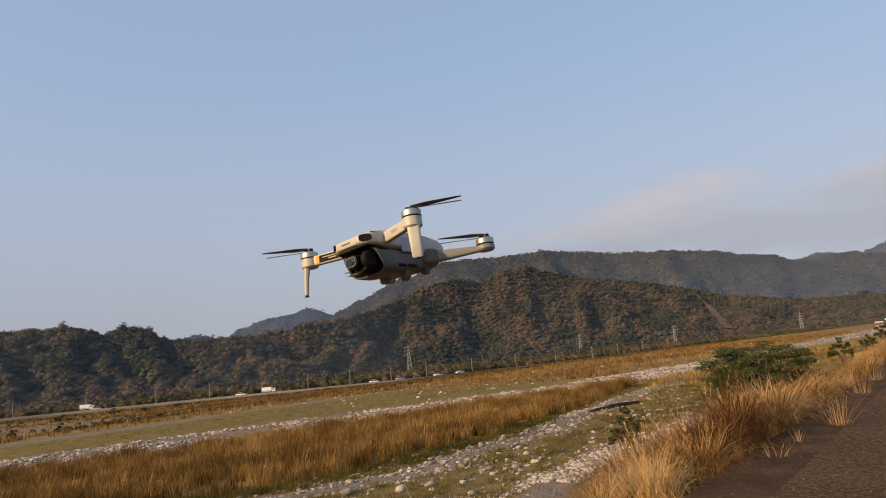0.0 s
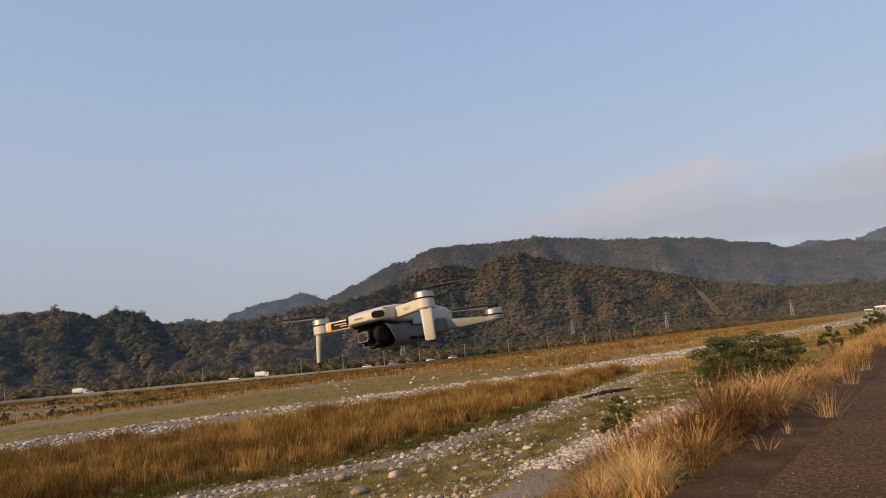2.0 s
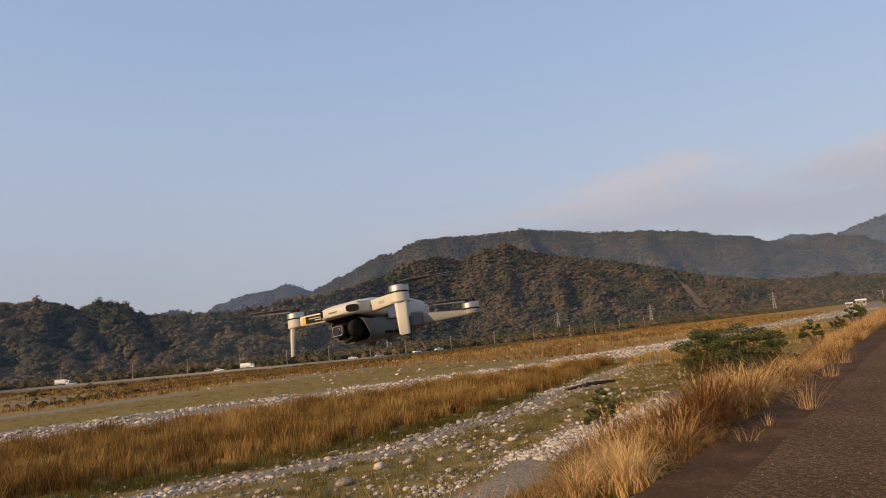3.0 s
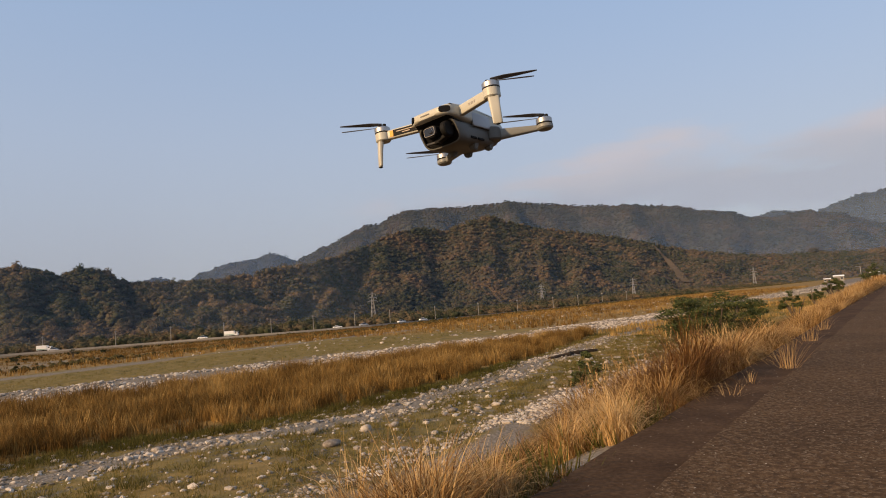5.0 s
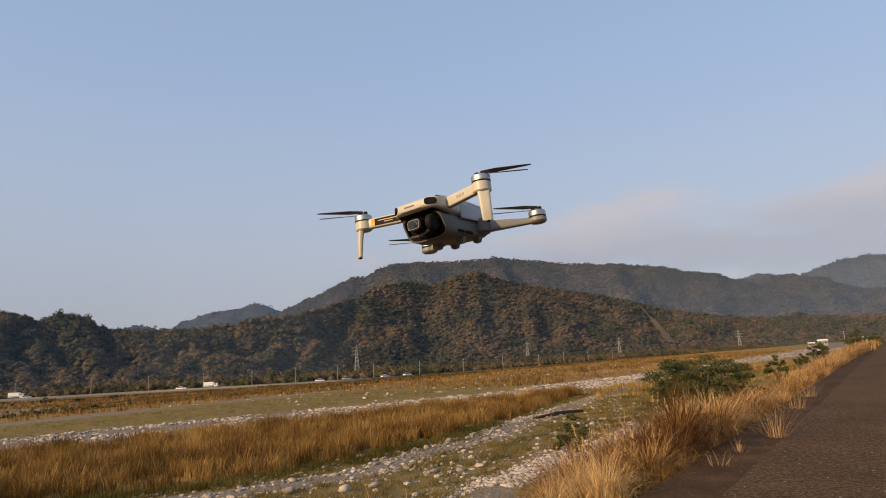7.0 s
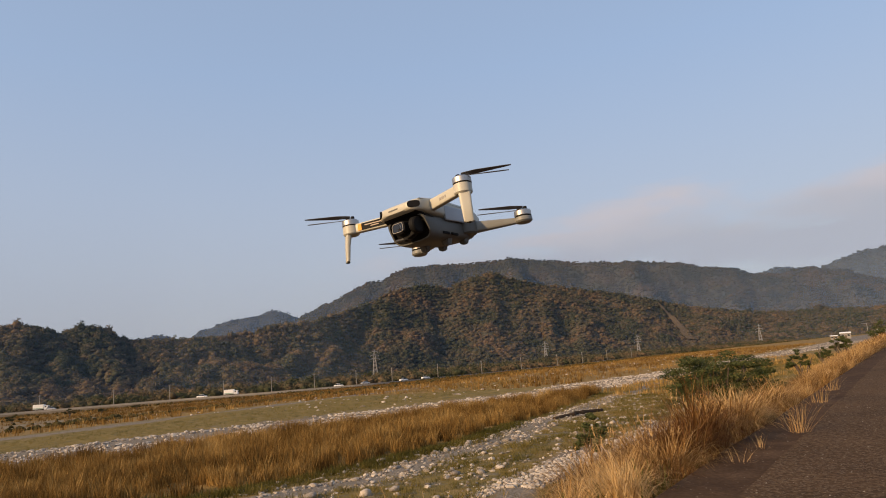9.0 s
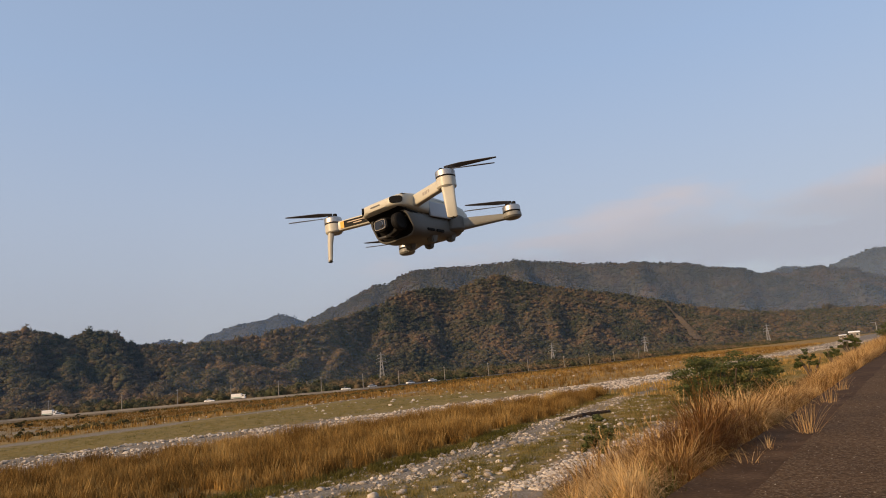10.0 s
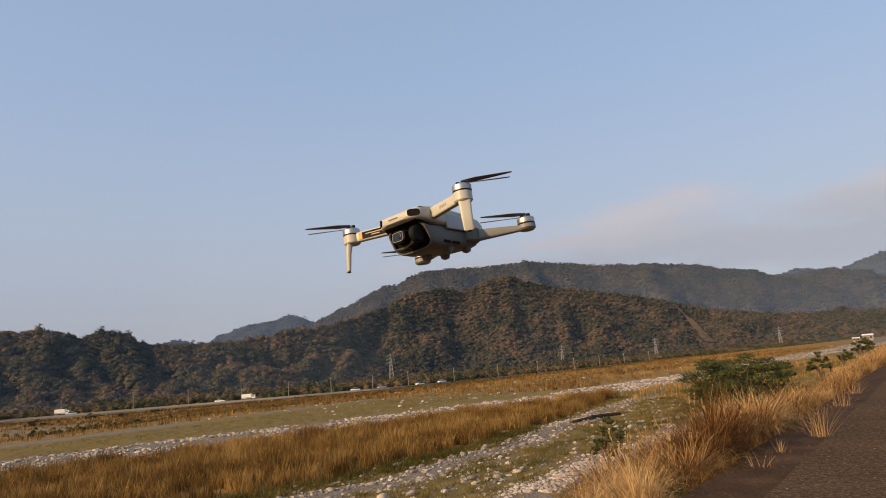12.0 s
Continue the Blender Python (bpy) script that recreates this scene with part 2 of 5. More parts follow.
# grey with the belly's shade put into it; seams, hinges and feet share it
M_SIDE = material("shaded_grey_plastic", [(0.095, 0.094, 0.085), (0.12, 0.118, 0.106)], 30.0, 0.5, bump=0.02, bump_scale=900, spec=0.4)
M_ARM = material("grey_arm_plastic", [(0.185, 0.188, 0.172), (0.22, 0.222, 0.205)], 30.0, 0.45, bump=0.02, bump_scale=900, spec=0.4)
M_BLACK = material("matt_black_plastic", [(0.007, 0.007, 0.007), (0.012, 0.0115, 0.011)], 60.0, 0.65, bump=0, spec=0.12)
M_GLOSS = material("gloss_black_glass", [(0.006, 0.006, 0.008), (0.01, 0.01, 0.012)], 60.0, 0.08, bump=0, spec=0.6)
M_ALU = material("brushed_aluminium", [(0.40, 0.385, 0.365), (0.50, 0.485, 0.46)], 200.0, 0.46, metal=1.0, bump=0, stretch=(1, 1, 12))
M_ORANGE = material("orange_sticker", [(0.75, 0.30, 0.02), (0.85, 0.36, 0.03)], 40.0, 0.5, bump=0)
M_PRINT = material("pale_print", [(0.42, 0.33, 0.25), (0.5, 0.4, 0.3)], 40.0, 0.6, bump=0)
M_PRINT_GREY = material("grey_print", [(0.26, 0.24, 0.22), (0.32, 0.30, 0.27)], 40.0, 0.6, bump=0)
M_STEEL = material("galvanised_steel", [(0.24, 0.24, 0.235), (0.32, 0.32, 0.31)], 0.4, 0.6, metal=0.3, bump=0)
M_CONCRETE = material("grey_concrete", [(0.18, 0.17, 0.155), (0.27, 0.255, 0.235)], 0.15, 0.9, bump=0.2)
M_WHITE = material("white_paint", [(0.72, 0.72, 0.70), (0.82, 0.82, 0.80)], 0.6, 0.6, bump=0)
M_WINDOW = material("dark_glass", [(0.02, 0.025, 0.03), (0.035, 0.04, 0.045)], 1.0, 0.1, bump=0, spec=0.6)
M_RUBBER = material("tyre_rubber", [(0.012, 0.012, 0.012), (0.02, 0.02, 0.02)], 3.0, 0.9, bump=0)
M_EARTH = material("dark_cut_bank", [(0.035, 0.022, 0.013), (0.075, 0.048, 0.028)], 1.0, 1.0, bump=0.6)
M_CLOUDGREY = material("dark_scrub_leaf", [(0.02, 0.028, 0.012), (0.05, 0.055, 0.022)], 0.6, 0.9, bump=0, by_island=0.5, translucent=0.15)


# ---- building helpers ----
RIVER = Vector((0.6246, 0.7810, 0))        # upstream, along the levee road
ACROSS = Vector((-0.7810, 0.6246, 0))      # from the road towards the river


def at(s, u, z=0.0):
    """World place from metres along the road, metres towards the river, and height."""
    return RIVER * s + ACROSS * u + Vector((0, 0, z))


def part(name, bm, mat, parent=None, label="", smooth=False, m=None):
    me = bpy.data.meshes.new(name)
    bm.to_mesh(me)
    bm.free()
    me.materials.append(mat)
    if smooth:
        for p in me.polygons:
            p.use_smooth = True
        me.set_sharp_from_angle(angle=radians(40))
    ob = new(name, me)
    if parent:
        ob.parent = parent
    if m:
        ob.matrix_basis = m
    return tagged(ob, label)


def mesh_np(name, verts, faces, mat, smooth=False, tint=None, cover=None):
    me = bpy.data.meshes.new(name)
    verts, faces = np.asarray(verts, float), np.asarray(faces, int)
    k = faces.shape[1]
    me.vertices.add(len(verts)), me.loops.add(faces.size), me.polygons.add(len(faces))
    me.vertices.foreach_set("co", verts.ravel())
    me.loops.foreach_set("vertex_index", faces.ravel().astype(np.int32))
    me.polygons.foreach_set("loop_start", np.arange(0, faces.size, k, dtype=np.int32))
    me.polygons.foreach_set("use_smooth", np.full(len(faces), smooth))
    me.update(calc_edges=True)
    me.materials.append(mat)
    if tint is not None:
        a = me.attributes.new("tint", "FLOAT", "POINT")
        a.data.foreach_set("value", np.asarray(tint, np.float32))
    if cover is not None:
        a = me.attributes.new("cover", "FLOAT_COLOR", "POINT")
        a.data.foreach_set("color", np.asarray(cover, np.float32).ravel())
    return new(name, me)


def empty(name, place=(0, 0, 0), turn=0.0):
    ob = new(name)
    ob.empty_display_size = 0.1
    ob.matrix_basis = Matrix.Translation(place) @ Matrix.Rotation(turn, 4, "Z")
    return ob


def box(x0, x1, y0, y1, z0, z1, bevel=0.0, seg=2, taper=1.0):
    bm = bmesh.new()
    bmesh.ops.create_cube(bm, size=1, matrix=Matrix.LocRotScale(((x0 + x1) / 2, (y0 + y1) / 2, (z0 + z1) / 2), None, (x1 - x0, y1 - y0, z1 - z0)))
    if taper != 1.0:
        for v in bm.verts:
            if v.co.z > (z0 + z1) / 2:
                v.co.x = (x0 + x1) / 2 + (v.co.x - (x0 + x1) / 2) * taper
                v.co.y = (y0 + y1) / 2 + (v.co.y - (y0 + y1) / 2) * taper
    if bevel:
        bmesh.ops.bevel(bm, geom=bm.edges[:], offset=bevel, segments=seg, affect="EDGES", clamp_overlap=True)
    return bm


def loft(rings, cap=True):
    """A skin through rings of equally many points."""
    bm = bmesh.new()
    vs = [[bm.verts.new(p) for p in r] for r in rings]
    k = len(rings[0])
    for a, b in zip(vs, vs[1:]):
        for i in range(k):
            bm.faces.new((a[i], a[(i + 1) % k], b[(i + 1) % k], b[i]))
    if cap:
        bm.faces.new(vs[0][::-1])
        bm.faces.new(vs[-1])
    bmesh.ops.recalc_face_normals(bm, faces=bm.faces[:])
    return bm


def ring(center, ax, ay, rx, ry, k=16, power=2.0):
    """Points of a rounded-square (superellipse) ring round center in the plane of ax, ay."""
    c, ax, ay = Vector(center), Vector(ax), Vector(ay)
    pts = []
    for i in range(k):
        a = math.tau * (i + 0.5) / k
        x, y = math.cos(a), math.sin(a)
        pts.append(c + ax * (rx * math.copysign(abs(x) ** (2 / power), x)) + ay * (ry * math.copysign(abs(y) ** (2 / power), y)))
    return pts


def tube(points, radii, k=8):
    """A tapered round tube along points."""
    rings = []
    pts = [Vector(p) for p in points]
    for i, p in enumerate(pts):
        d = (pts[min(i + 1, len(pts) - 1)] - pts[max(i - 1, 0)]).normalized()
        a = d.orthogonal().normalized()
        rings.append(ring(p, a, d.cross(a), radii[i], radii[i], k))
    return loft(rings)


def joined(bms):
    out = bmesh.new()
    for b in bms:
        me = bpy.data.meshes.new("tmp")
        b.to_mesh(me)
        b.free()
        out.from_mesh(me)
        bpy.data.meshes.remove(me)
    return out


def scatter(name, templates, places, scales, turns, mat, tints=None, smooth=False, rng=None):
    """Many small shapes in one mesh. templates: (verts, tris); scales: (n, 3)."""
    rng = rng or np.random.default_rng(3)
    places, scales, turns = np.asarray(places), np.asarray(scales), np.asarray(turns)
    pick = rng.integers(0, len(templates), len(places))
    V, Fs, Ti, base = [], [], [], 0
    for k, (tv, tf) in enumerate(templates):
        idx = np.where(pick == k)[0]
        if not len(idx):
            continue
        v = tv[None] * scales[idx][:, None, :]
        c, s = np.cos(turns[idx])[:, None], np.sin(turns[idx])[:, None]
        x, y = v[..., 0] * c - v[..., 1] * s, v[..., 0] * s + v[..., 1] * c
        v = np.stack([x, y, v[..., 2]], -1) + places[idx][:, None, :]
        f = tf[None] + (np.arange(len(idx)) * len(tv))[:, None, None] + base
        base += len(idx) * len(tv)
        V.append(v.reshape(-1, 3)), Fs.append(f.reshape(-1, tf.shape[1]))
        if tints is not None:
            Ti.append(np.repeat(np.asarray(tints)[idx], len(tv)))
    return mesh_np(name, np.concatenate(V), np.concatenate(Fs), mat, smooth, np.concatenate(Ti) if tints is not None else None)


def ico(sub, seed, rough=0.2, flat=1.0):
    bm = bmesh.new()
    bmesh.ops.create_icosphere(bm, subdivisions=sub, radius=1.0)
    r = np.random.default_rng(seed)
    off = Vector(r.uniform(-50, 50, 3))
    for v in bm.verts:
        v.co *= 1 + rough * (noise.noise(v.co * 1.3 + off) * 1.6 + r.uniform(-0.4, 0.4))
        v.co.z *= flat
    vs = np.array([v.co[:] for v in bm.verts])
    fs = np.array([[v.index for v in f.verts] for f in bm.faces])
    bm.free()
    return vs, fs


def crown_template(seed, leaves=34):
    """A ragged tree crown, base at z = 0, about 1 wide and 1 high."""
    r = np.random.default_rng(seed)
    vs, fs = [], []
    base = 0
    for k in range(3):
        v, f = ico(1, seed * 10 + k, 0.35)
        o = np.array([r.uniform(-0.25, 0.25), r.uniform(-0.25, 0.25), r.uniform(0.32, 0.66)])
        if k == 0:
            o[:2] = 0
        v = v * np.array([0.36, 0.36, 0.32]) * r.uniform(0.75, 1.1) + o
        vs.append(v), fs.append(f + base)
        base += len(v)
    d = r.normal(size=(leaves, 3))
    d /= np.linalg.norm(d, axis=1)[:, None]
    c = d * np.array([0.5, 0.5, 0.45]) * r.uniform(0.72, 1.02, leaves)[:, None] + np.array([0, 0, 0.55])
    for p in c:
        a, b = r.normal(size=3) * 0.085, r.normal(size=3) * 0.085
        vs.append(np.stack([p + a, p - a * 0.6 + b, p - b])), fs.append(np.array([[0, 1, 2]]) + base)
        base += 3
    return np.concatenate(vs), np.concatenate(fs)


def tuft_template(seed, blades=14, height=1.0, spread=0.35, width=0.03, lean=0.35, seg=2, droop=0.25):
    """A tuft of curved blades from one root."""
    r = np.random.default_rng(seed)
    vs, fs, base = [], [], 0
    for _ in range(blades):
        a = r.uniform(0, math.tau)
        root = np.array([math.cos(a), math.sin(a), 0]) * spread * 0.5 * math.sqrt(r.uniform(0, 1))
        b = a + r.normal(0, 0.6)
        out = np.array([math.cos(b), math.sin(b), 0])
        side = np.array([-out[1], out[0], 0]) * math.cos(r.uniform(-1, 1)) + out * 0.3
        h, ln, dr = height * r.uniform(0.55, 1.1), lean * r.uniform(0.1, 1.3), droop * r.uniform(0, 1.4)
        w = width * r.uniform(0.6, 1.3)
        for i in range(seg + 1):
            t = i / seg
            p = root + out * h * (ln * t + 0.5 * dr * t ** 2.5) + np.array([0, 0, h * (t - dr * 0.9 * t ** 3)])
            ww = w * (1 - 0.85 * t)
            vs += [p - side * ww / 2, p + side * ww / 2]
        for i in range(seg):
            q = base + 2 * i
            fs += [[q, q + 1, q + 3], [q, q + 3, q + 2]]
        base += 2 * (seg + 1)
    return np.array(vs), np.array(fs)


def arch_template(seed, blades, length, spread, width, bend, seg=6, up=0.5):
    """A clump of long blades that rise and arch over outwards; bend: radians from root to tip, up: lean at the root."""
    r = np.random.default_rng(seed)
    vs, fs, base = [], [], 0
    for _ in range(blades):
        a = r.uniform(0, math.tau)
        q = math.sqrt(r.uniform(0, 1))
        p = np.array([math.cos(a), math.sin(a), 0]) * spread * 0.5 * q
        a += r.normal(0, 0.7)
        out, side = np.array([math.cos(a), math.sin(a), 0]), np.array([-math.sin(a), math.cos(a), 0])
        th, turn = up * r.uniform(0.0, 1.0) * (0.4 + 0.6 * q), bend * r.uniform(0.25, 1.25)
        ln, w = length * r.uniform(0.55, 1.1), width * r.uniform(0.6, 1.3)
        sway = side * r.normal(0, 0.10)
        for i in range(seg + 1):
            t = i / seg
            ww = w * (1 - 0.85 * t) / 2
            vs += [p - side * ww, p + side * ww]
            ang = th + turn * t ** 1.5
            p = p + (out * math.sin(ang) + sway * t + np.array([0, 0, math.cos(ang)])) * ln / seg
        for i in range(seg):
            k = base + 2 * i
            fs += [[k, k + 1, k + 3], [k, k + 3, k + 2]]
        base += 2 * (seg + 1)
    return np.array(vs), np.array(fs)


def fbm(x, y, seed=0.0, octaves=4):
    return noise.fractal(Vector((x, y, seed)), 1.0, 2.0, octaves)


# ---- the ground: levee, riverbed and plain, one sheet ----
def lerp(x, xs, ys):
    return float(np.interp(x, xs, ys))


def bed_height(s, u):
    """Height of the ground under the levee road, the riverbed and beyond."""
    prof = lerp(u, (-400, -16, -9, -6.5, 2.55, 3.2, 9.2, 12, 90, 150, 210, 330, 900), (-4, -4, -2.6, -1.66, -1.66, -1.85, -4.75, -5.0, -5.0, -6.6, -8.0, -8.8, -9.5))
    if u > 3.0:
        prof += 0.16 * fbm(s * 0.09, u * 0.14, 3.1, 3) * min(1.0, (u - 3) / 6)
    return prof


# edges of the strips, as functions of the metres along the river
def gold_near(s):
    return lerp(s, (-40, 14, 18, 27, 33, 41, 50, 62, 80), (32, 29.0, 26.6, 24.9, 24.2, 25.6, 26.6, 28.4, 33))


def gold_far(s):
    return lerp(s, (-40, 10, 22, 30, 41, 54, 69, 85, 110), (62, 56, 51, 46, 43.5, 40.5, 36.5, 33.5, 33))


def stones_far_near(s):
    return gold_far(s) + 0.8 if s < 85 else lerp(s, (85, 110, 190, 400), (34.3, 33.5, 30, 18))


def stones_far_far(s):
    return lerp(s, (-40, 27, 40, 52, 65, 87, 131, 190, 340, 600), (72, 67, 63, 59, 52.5, 47.5, 42.5, 42, 40, 50))


def gravel_mid(s):
    return lerp(s, (-20, 12, 19, 24, 31, 43, 52, 70, 120), (30, 25.5, 22.2, 21.4, 21.7, 23.2, 24.6, 27.5, 33))


def soft(x, lo, hi, e):
    """1 inside lo..hi, fading over e"""
    return max(0.0, min(1.0, (x - lo) / e + 0.5)) * max(0.0, min(1.0, (hi - x) / e + 0.5))


def cover_at(s, u):
    grass, dry, grav = 0.62, 0.0, 0.0
    j = 1.6 * fbm(s * 0.15, u * 0.15, 7.0, 3)
    v = u + j
    if u < 3.4:
        grass, dry = 0.2, 0.3
    elif u < 11.5:
        grass, dry = 0.5, 0.72
    g = soft(v, gravel_mid(s) - 1.15, gravel_mid(s) + 1.15, 1.0)
    p = soft(v, 12.6, 14.8, 1.2) * soft(s, 22, 46, 5)
    q = soft(v, 11.4, 13.6, 0.8) * soft(s, -30, 26, 5)
    grav = max(g, p, q * 0.75, soft(v, stones_far_near(s), stones_far_far(s), 3.0) * 0.85)
    if s < 78:
        dry = max(dry, soft(v, gold_near(s), gold_far(s), 1.0))
    if u > stones_far_far(s) + 4:
        w = u + 9 * fbm(s * 0.02, u * 0.03, 1.0, 3)
        dry = max(dry, soft(w, 96, 128, 6) * 0.95, 0.42 + 0.35 * fbm(s * 0.02, u * 0.06, 19.0, 3) if w > 128 else 0.0)
        grass = 0.75 if w < 96 else 0.45
        if s < 125:
            grav = max(grav, soft(w, 86, 94, 4) * 0.7)
        grav = max(grav, 0.6 * max(0.0, fbm(s * 0.015, u * 0.09, 5.0, 3) + 0.05))
    if 12 < u < 33:
        dry = max(dry, 0.32 + 0.5 * fbm(s * 0.06, u * 0.11, 15.0, 3) + (0.15 if s > 70 else 0))
    if s > 95 and u > 42:
        dry = max(dry, 0.85)
    return grass, dry, grav


def graded(*spans):
    out = []
    for a, b, step in spans:
        out += list(np.arange(a, b, step))
    return np.array(out + [spans[-1][1]])


def build_ground():
    ss = graded((-4600, -600, 500), (-600, -80, 60), (-80, -10, 6), (-10, 70, 0.8), (70, 140, 2.0), (140, 400, 8), (400, 1000, 40), (1000, 4600, 400))
    us = graded((-4600, -600, 500), (-600, -20, 50), (-20, 1, 3), (1, 4, 0.4), (4, 62, 0.7), (62, 140, 2.5), (140, 340, 8), (340, 1000, 50), (1000, 4600, 400))
    V, C = [], []
    for s in ss:
        for u in us:
            p = at(s, u, bed_height(s, u))
            V.append(p[:])
            C.append((*cover_at(s, u), 1.0))
    a, b = len(ss), len(us)
    i, j = np.meshgrid(np.arange(a - 1), np.arange(b - 1), indexing="ij")
    q = (i * b + j).ravel()
    faces = np.stack([q, q + b, q + b + 1, q + 1], 1)
    return tagged(mesh_np("ground", V, faces, M_GROUND, True, cover=C), "dry riverbed with grass, gravel strips and a levee bank", "ground", kind="structure")


ground = build_ground()


def slab(name, s0, s1, u0, u1, z0, z1, mat, label, category, step=1.0):
    """A strip along the levee road with a slightly uneven top."""
    n = max(2, int((s1 - s0) / step))
    m = max(2, int((u1 - u0) / 0.5))
    V, Fc = [], []
    for i in range(n + 1):
        s = s0 + (s1 - s0) * i / n
        for j in range(m + 1):
            u = u0 + (u1 - u0) * j / m
            e = 0.05 * fbm(s * 1.3, u, 2.0, 3) if j == m else 0.0
            V.append(at(s, u + e, z1 )[:])
    top = len(V)
    for i in range(n + 1):
        s = s0 + (s1 - s0) * i / n
        V += [at(s, u0, z0)[:], at(s, u1, z0)[:]]
    w = m + 1
    for i in range(n):
        for j in range(m):
            Fc.append((i * w + j, (i + 1) * w + j, (i + 1) * w + j + 1, i * w + j + 1))
        Fc.append((i * w + m, (i + 1) * w + m, top + 2 * (i + 1) + 1, top + 2 * i + 1))
        Fc.append((top + 2 * i, top + 2 * (i + 1), (i + 1) * w, i * w))
    return tagged(mesh_np(name, V, Fc, mat, False), label, category, kind="structure")


slab("road", -40, 260, -6, 1.66, -1.75, -1.5, M_ASPHALT, "coarse worn grey-brown asphalt of a levee road", "road")
slab("road_shoulder", -40, 260, 1.66, 2.45, -1.75, -1.512, M_SHOULDER, "smooth dusty brown strip along the levee road's edge", "road shoulder")


# ---- hills ----
NEAR_AZ = (-75, -45, -33.7, -30.1, -28.0, -26.9, -24.9, -23.5, -22.3, -19.4, -15.1, -12.9, -11.0, -9.1, -6.7, -4.8, -3.3, -1.3, 0.2, 1.7, 3.7, 5.7, 7.8, 9.2, 11.6, 14.0, 16.8, 19.5, 22.0, 25.0, 27.8, 31, 36, 50, 75)
NEAR_EL = (4.6, 5.0, 4.75, 4.82, 4.50, 4.30, 4.58, 3.95, 3.35, 3.18, 3.42, 3.60, 4.10, 4.02, 4.60, 5.08, 5.48, 6.33, 6.66, 6.72, 6.40, 7.05, 7.42, 6.80, 6.05, 5.55, 4.95, 4.25, 3.45, 2.75, 2.20, 1.85, 1.6, 1.25, 0.85)
MID_AZ = (-12, -8.9, -8.2, -5.7, -3.2, -2.0, -0.7, 0.3, 2.3, 4.3, 6.9, 8.4, 9.6, 11.8, 14.2, 16.6, 20.1, 23.4, 25.5, 27.6, 28.9, 30.9, 31.5, 32.7, 33.8, 35.2, 36.2, 37.5, 45, 60, 75)
MID_EL = (3.2, 4.85, 5.15, 6.23, 7.40, 7.47, 8.13, 8.46, 8.51, 8.46, 8.46, 8.48, 8.61, 8.20, 7.86, 7.52, 7.20, 6.72, 6.08, 5.68, 5.06, 4.85, 5.03, 5.13, 4.89, 4.56, 4.0, 3.54, 2.9, 2.5, 2.1)
FAR_AZ = (-28, -21.9, -20.9, -19.8, -19.0, -17.9, -17.3, -16.0, -14.2, -12.9, -11.4, -10.0, -8.7, -7, 26, 29.0, 30.8, 31.6, 33.0, 34.6, 35.8, 36.9, 37.9, 41, 46, 60)
FAR_EL = (3.0, 3.60, 3.82, 3.90, 3.49, 3.43, 3.94, 4.47, 4.93, 5.00, 5.49, 5.18, 4.52, 4.2, 4.6, 5.15, 5.40, 5.34, 4.80, 5.34, 5.72, 5.97, 6.02, 5.6, 4.6, 3.5)


def foot_range(az):
    return lerp(az, (-75, -34, -20, -10, -3, 12, 20, 29, 40, 75), (380, 410, 440, 520, 680, 780, 880, 1020, 1150, 1200))


def near_ridge_range(az):
    return lerp(az, (-75, -34, -20, -10, -3, 8, 20, 34, 75), (570, 600, 640, 740, 930, 1130, 1250, 1350, 1450))


def hill(name, azs, els, foot, ridge, mat, az0, az1, steps_az, steps_f, gully, foot_z, seed, label, jag):
    """A wooded slope rising from its foot to its ridge; returns the object and its surface function."""
    def surface(az, f):
        e = lerp(az, azs, els) + jag * fbm(az * 0.9, 0.0, seed, 4)
        r0, r1 = foot(az), ridge(az)
        r = r0 + (r1 - r0) * f
        top = r1 * math.tan(radians(e))
        if f <= 1:
            z = foot_z + (top - foot_z) * (max(f, 0.0) ** 1.15)
            spur = 1 - 2 * abs(fbm(az * 0.13 + 0.45 * f, f * 0.7, seed + 4, 3))          # spurs and gullies running down the slope
            z += gully * math.sin(math.pi * f) * (0.55 * spur + 0.5 * fbm(az * 0.42, f * 2.4, seed + 9, 4) - 0.42)
        else:
            z = top - (f - 1) * (top - foot_z) * 1.2
        a = radians(az)
        return Vector((math.sin(a) * r, math.cos(a) * r, z))
    fs = np.linspace(0, 1.35, steps_f)
    V = [surface(az, f)[:] for az in np.linspace(az0, az1, steps_az) for f in fs]
    i, j = np.meshgrid(np.arange(steps_az - 1), np.arange(steps_f - 1), indexing="ij")
    q = (i * steps_f + j).ravel()
    faces = np.stack([q, q + 1, q + steps_f + 1, q + steps_f], 1)
    ob = tagged(mesh_np(name, V, faces, mat, True), label, "hill", kind="structure")
    return ob, surface


_, near_hill = hill("hill", NEAR_AZ, NEAR_EL, foot_range, near_ridge_range, M_WOODS, -75, 75, 420, 60, 23, -10, 11.0, "wooded hillside, dark green with rusty brown trees", 0.12)
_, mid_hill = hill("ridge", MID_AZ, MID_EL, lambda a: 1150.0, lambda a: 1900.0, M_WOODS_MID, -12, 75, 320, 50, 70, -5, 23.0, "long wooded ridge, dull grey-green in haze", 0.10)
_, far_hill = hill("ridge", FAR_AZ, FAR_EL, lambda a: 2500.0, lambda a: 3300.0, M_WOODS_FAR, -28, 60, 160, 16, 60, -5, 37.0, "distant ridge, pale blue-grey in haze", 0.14)


